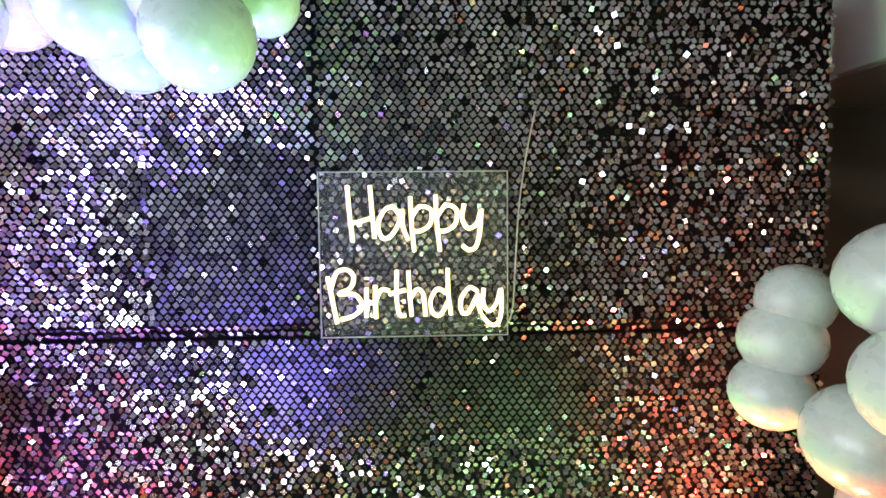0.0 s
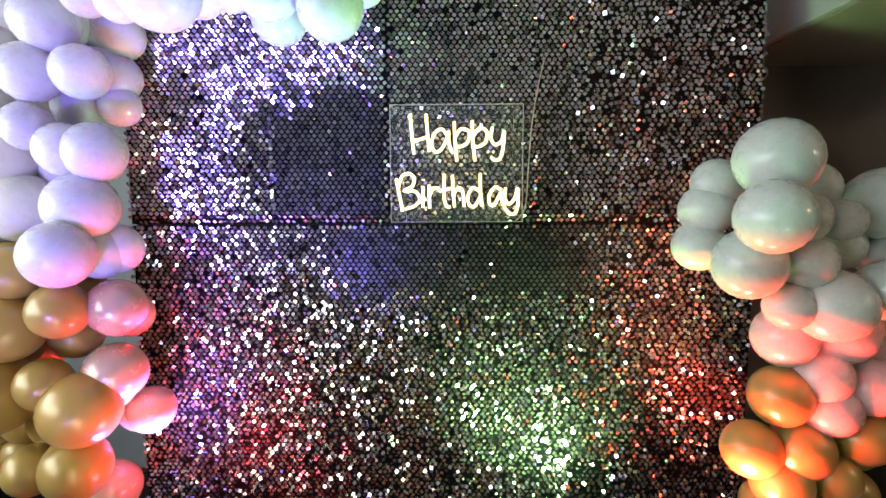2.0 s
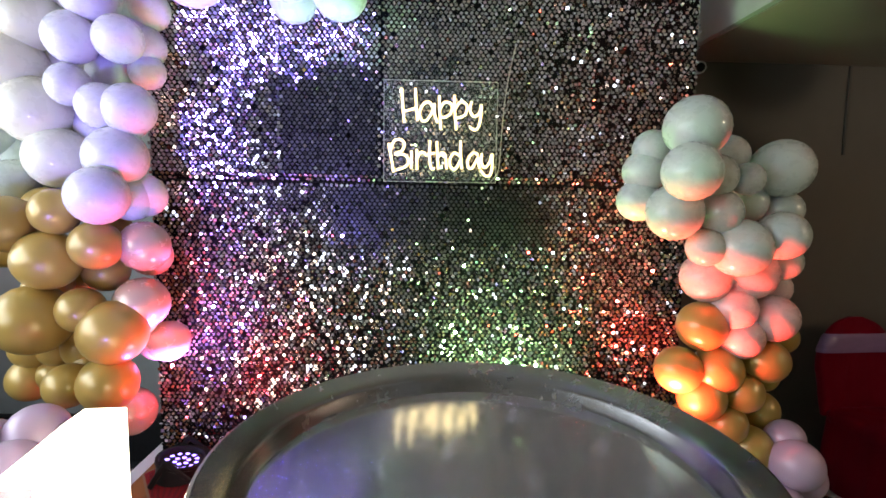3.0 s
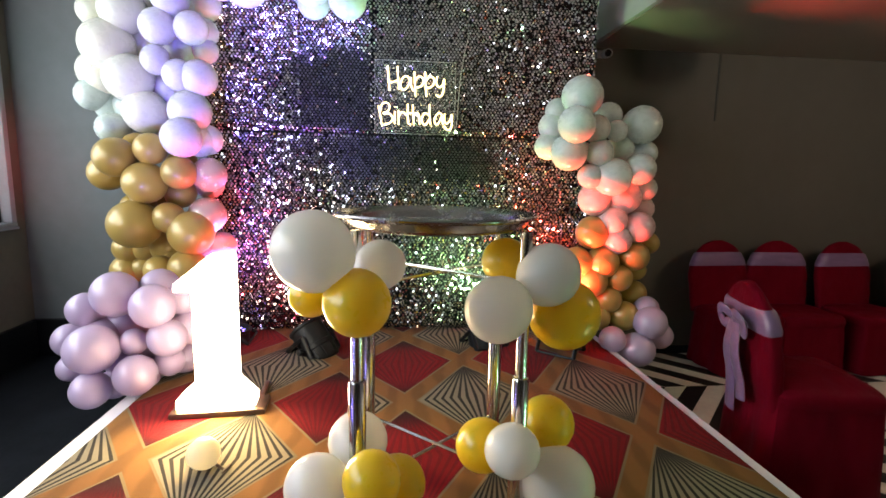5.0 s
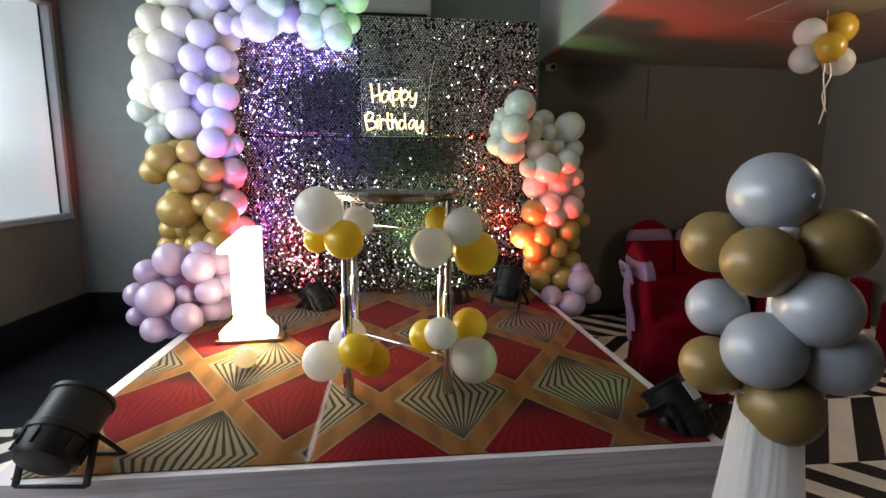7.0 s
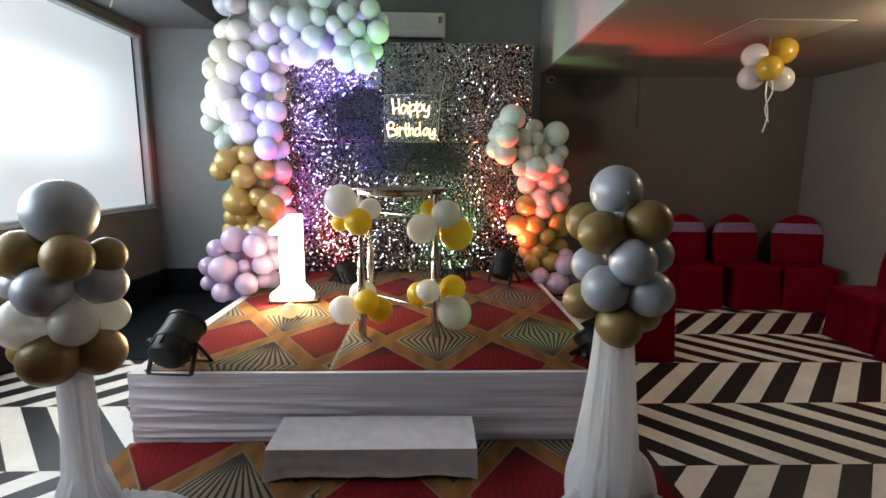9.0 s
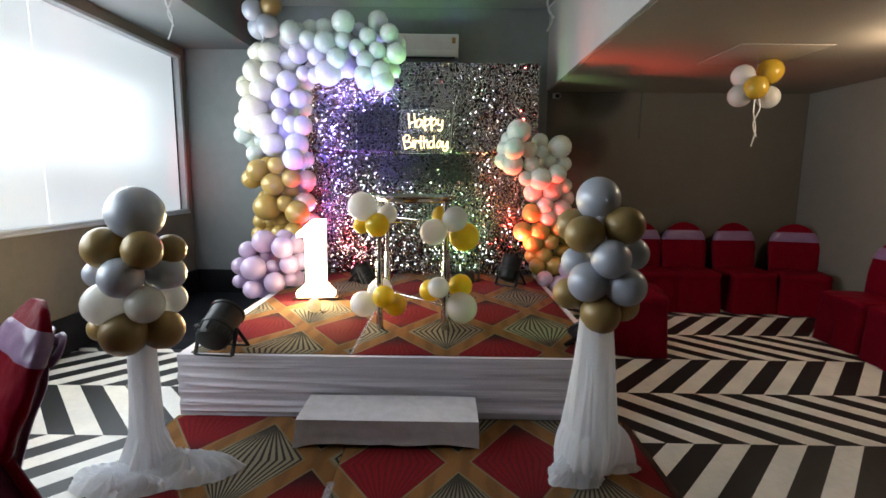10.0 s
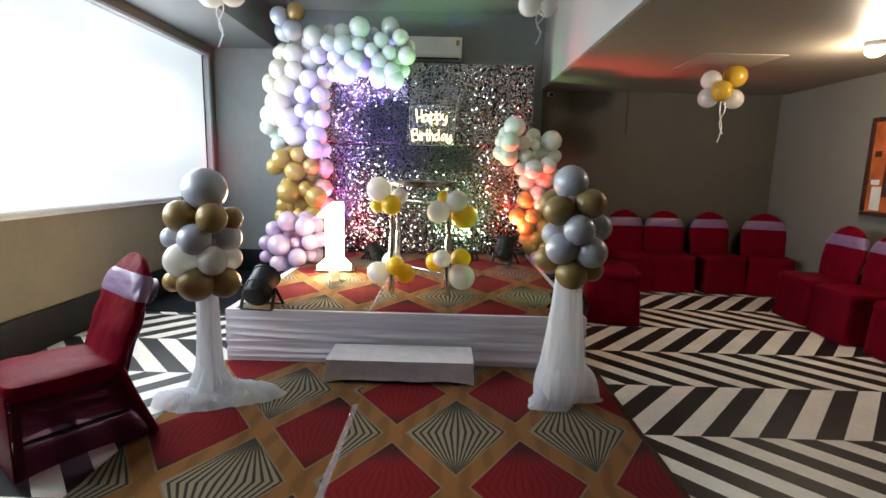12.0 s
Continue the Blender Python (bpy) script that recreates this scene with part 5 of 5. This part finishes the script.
# ---- wall things ----
ac = thing("air_conditioner", (-0.08, BACK, 2.885), "white wall-mounted air conditioner above the backdrop", "air conditioner")
part("body", prism([(-0.42, 0.0), (0.42, 0.0), (0.42, 0.27), (-0.42, 0.27)], -0.20, -0.001, 0.02, 3), M_PLASTIC, ac)
part("flap", box(-0.39, 0.39, -0.207, -0.199, 0.012, 0.085, 0.003), M_PLASTIC, ac)
part("outlet", box(-0.38, 0.38, -0.2035, -0.16, -0.004, 0.010, 0.001), M_DARKGAP, ac)
part("badge", box(0.345, 0.385, -0.2035, -0.199, 0.16, 0.225, 0.001), plain("badge_gold", (0.35, 0.22, 0.05), 0.4), ac, "small printed label")
part("top_grille", box(-0.40, 0.40, -0.18, -0.02, 0.268, 0.276, 0.002), M_DARKGAP, ac)

cctv = thing("security_camera", (1.53, BACK, 2.50), "small white security camera on the wall", "camera")
part("mount", box(-0.03, 0.03, -0.02, 0.0, -0.03, 0.03, 0.005), M_PLASTIC, cctv)
part("arm", tube([Vector((0, -0.015, 0)), Vector((0, -0.07, -0.005))], 0.012, 10), M_PLASTIC, cctv)
_b = lathe([(0.03, 0.0), (0.036, 0.01), (0.036, 0.12), (0.030, 0.125)], 20)
bmesh.ops.transform(_b, matrix=pose(0.02, -0.05, -0.005, 100, 0, -12), verts=_b.verts)
part("body", _b, M_PLASTIC, cctv)
_b = lathe([(0.027, 0.1255), (0.024, 0.131), (0.008, 0.134)], 20)
bmesh.ops.transform(_b, matrix=pose(0.02, -0.05, -0.005, 100, 0, -12), verts=_b.verts)
part("lens", _b, M_LENS, cctv, "dark glass lens")

pic = thing("framed_picture", (RIGHT, 0.05, 1.60), "orange print in a dark frame on the side wall", "picture")
_b = bmesh.new()
for _y0, _y1, _z0, _z1 in ((-0.52, 0.52, 0.455, 0.50), (-0.52, 0.52, -0.50, -0.455), (-0.52, -0.475, -0.4545, 0.4545), (0.475, 0.52, -0.4545, 0.4545)):
    box(-0.055, -0.001, _y0, _y1, _z0, _z1, 0.006, _b)
part("frame", _b, M_PIC_D, pic, "dark wooden frame")
part("print", box(-0.037, -0.002, -0.4745, 0.4745, -0.4545, 0.4545), M_PIC, pic, smooth=False)
for _y0, _y1, _z0, _z1, _m in ((0.30, 0.42, -0.44, -0.20, M_PIC_W), (0.34, 0.44, -0.18, -0.13, M_PIC_W), (0.20, 0.30, -0.30, 0.10, M_PIC_D), (0.36, 0.44, 0.10, 0.16, M_PIC_D), (-0.2, 0.1, -0.4, -0.05, M_PIC_D)):
    part("print_shape", box(-0.040, -0.0365, _y0, _y1, _z0, _z1), _m, pic, smooth=False)

# ---- patterned floor, last ----
ROW, W45, SH = 0.675, 0.1622, 0.635
vinyl = thing("floor_vinyl", (0, 0, 0), "black and white chevron vinyl floor", "floor", kind="structure")


def plank_mesh(mat, sgn):
    vs = [(0, 0), (W45 - 0.0012, 0), (W45 - 0.0012 + SH * sgn, ROW - 0.0012), (SH * sgn, ROW - 0.0012)]
    me = bpy.data.meshes.new("plank")
    v = [(x, y, z) for z in (-0.004, 0.0) for x, y in vs]
    me.from_pydata(v, [], [(4, 5, 6, 7), (0, 1, 5, 4), (1, 2, 6, 5), (2, 3, 7, 6), (3, 0, 4, 7)])
    me.materials.append(mat)
    return me


PLANKS = {(k, s): plank_mesh(M_TILE_B if k else M_TILE_W, s) for k in (0, 1) for s in (1, -1)}
far_v, far_f = {0: [], 1: []}, {0: [], 1: []}
def clip_x(poly, edge, sign):
    """The part of a flat polygon on one side of a line of constant x."""
    out = []
    for p, q in zip(poly, poly[1:] + poly[:1]):
        a, b = sign * (p[0] - edge), sign * (q[0] - edge)
        if a >= 0:
            out.append(p)
        if a * b < 0:
            t = a / (a - b)
            out.append((edge, p[1] + t * (q[1] - p[1]), 0))
    return out


for j in range(-8, 7):
    y0 = -2.092 + ROW * j
    s = 1 if j % 2 == 0 else -1
    off = 1.351 if j % 2 == 0 else 1.351 + SH
    for i in range(-40, 40):
        x = off + W45 * i
        if max(x, x + SH * s) + W45 < LEFT + 0.06 or min(x, x + SH * s) > RIGHT - 0.02:
            continue
        lo, hi = min(x, x + SH * s), max(x, x + SH * s) + W45
        if y0 + ROW > BACK or y0 < REAR:
            continue
        cut = lo < LEFT + 0.052 or hi > RIGHT - 0.005
        if lo > -1.30 and hi < 1.20:
            continue
        k = 1 if (i + j) % 2 == 0 else 0
        near = not cut and -3.2 < y0 < 1.3 and (lo > 1.0 or (hi < -1.0 and y0 < -0.3))
        if near:
            ob = new("plank", PLANKS[(k, s)])
            ob.parent = vinyl
            ob.location = (x, y0, 0.0)
        else:
            n0 = len(far_v[k])
            poly = [(x, y0, 0), (x + W45 - 0.0012, y0, 0), (x + W45 - 0.0012 + SH * s, y0 + ROW - 0.0012, 0), (x + SH * s, y0 + ROW - 0.0012, 0)]
            poly = clip_x(clip_x(poly, LEFT + 0.052, 1), RIGHT - 0.004, -1)
            if len(poly) < 3:
                continue
            far_v[k] += poly
            far_f[k].append(tuple(range(n0, n0 + len(poly))))
for k in (0, 1):
    me = bpy.data.meshes.new("planks")
    me.from_pydata(far_v[k], [], far_f[k])
    me.materials.append(M_TILE_B if k else M_TILE_W)
    ob = new("planks", me)
    ob.parent = vinyl
    tagged(ob, kind="stuff")
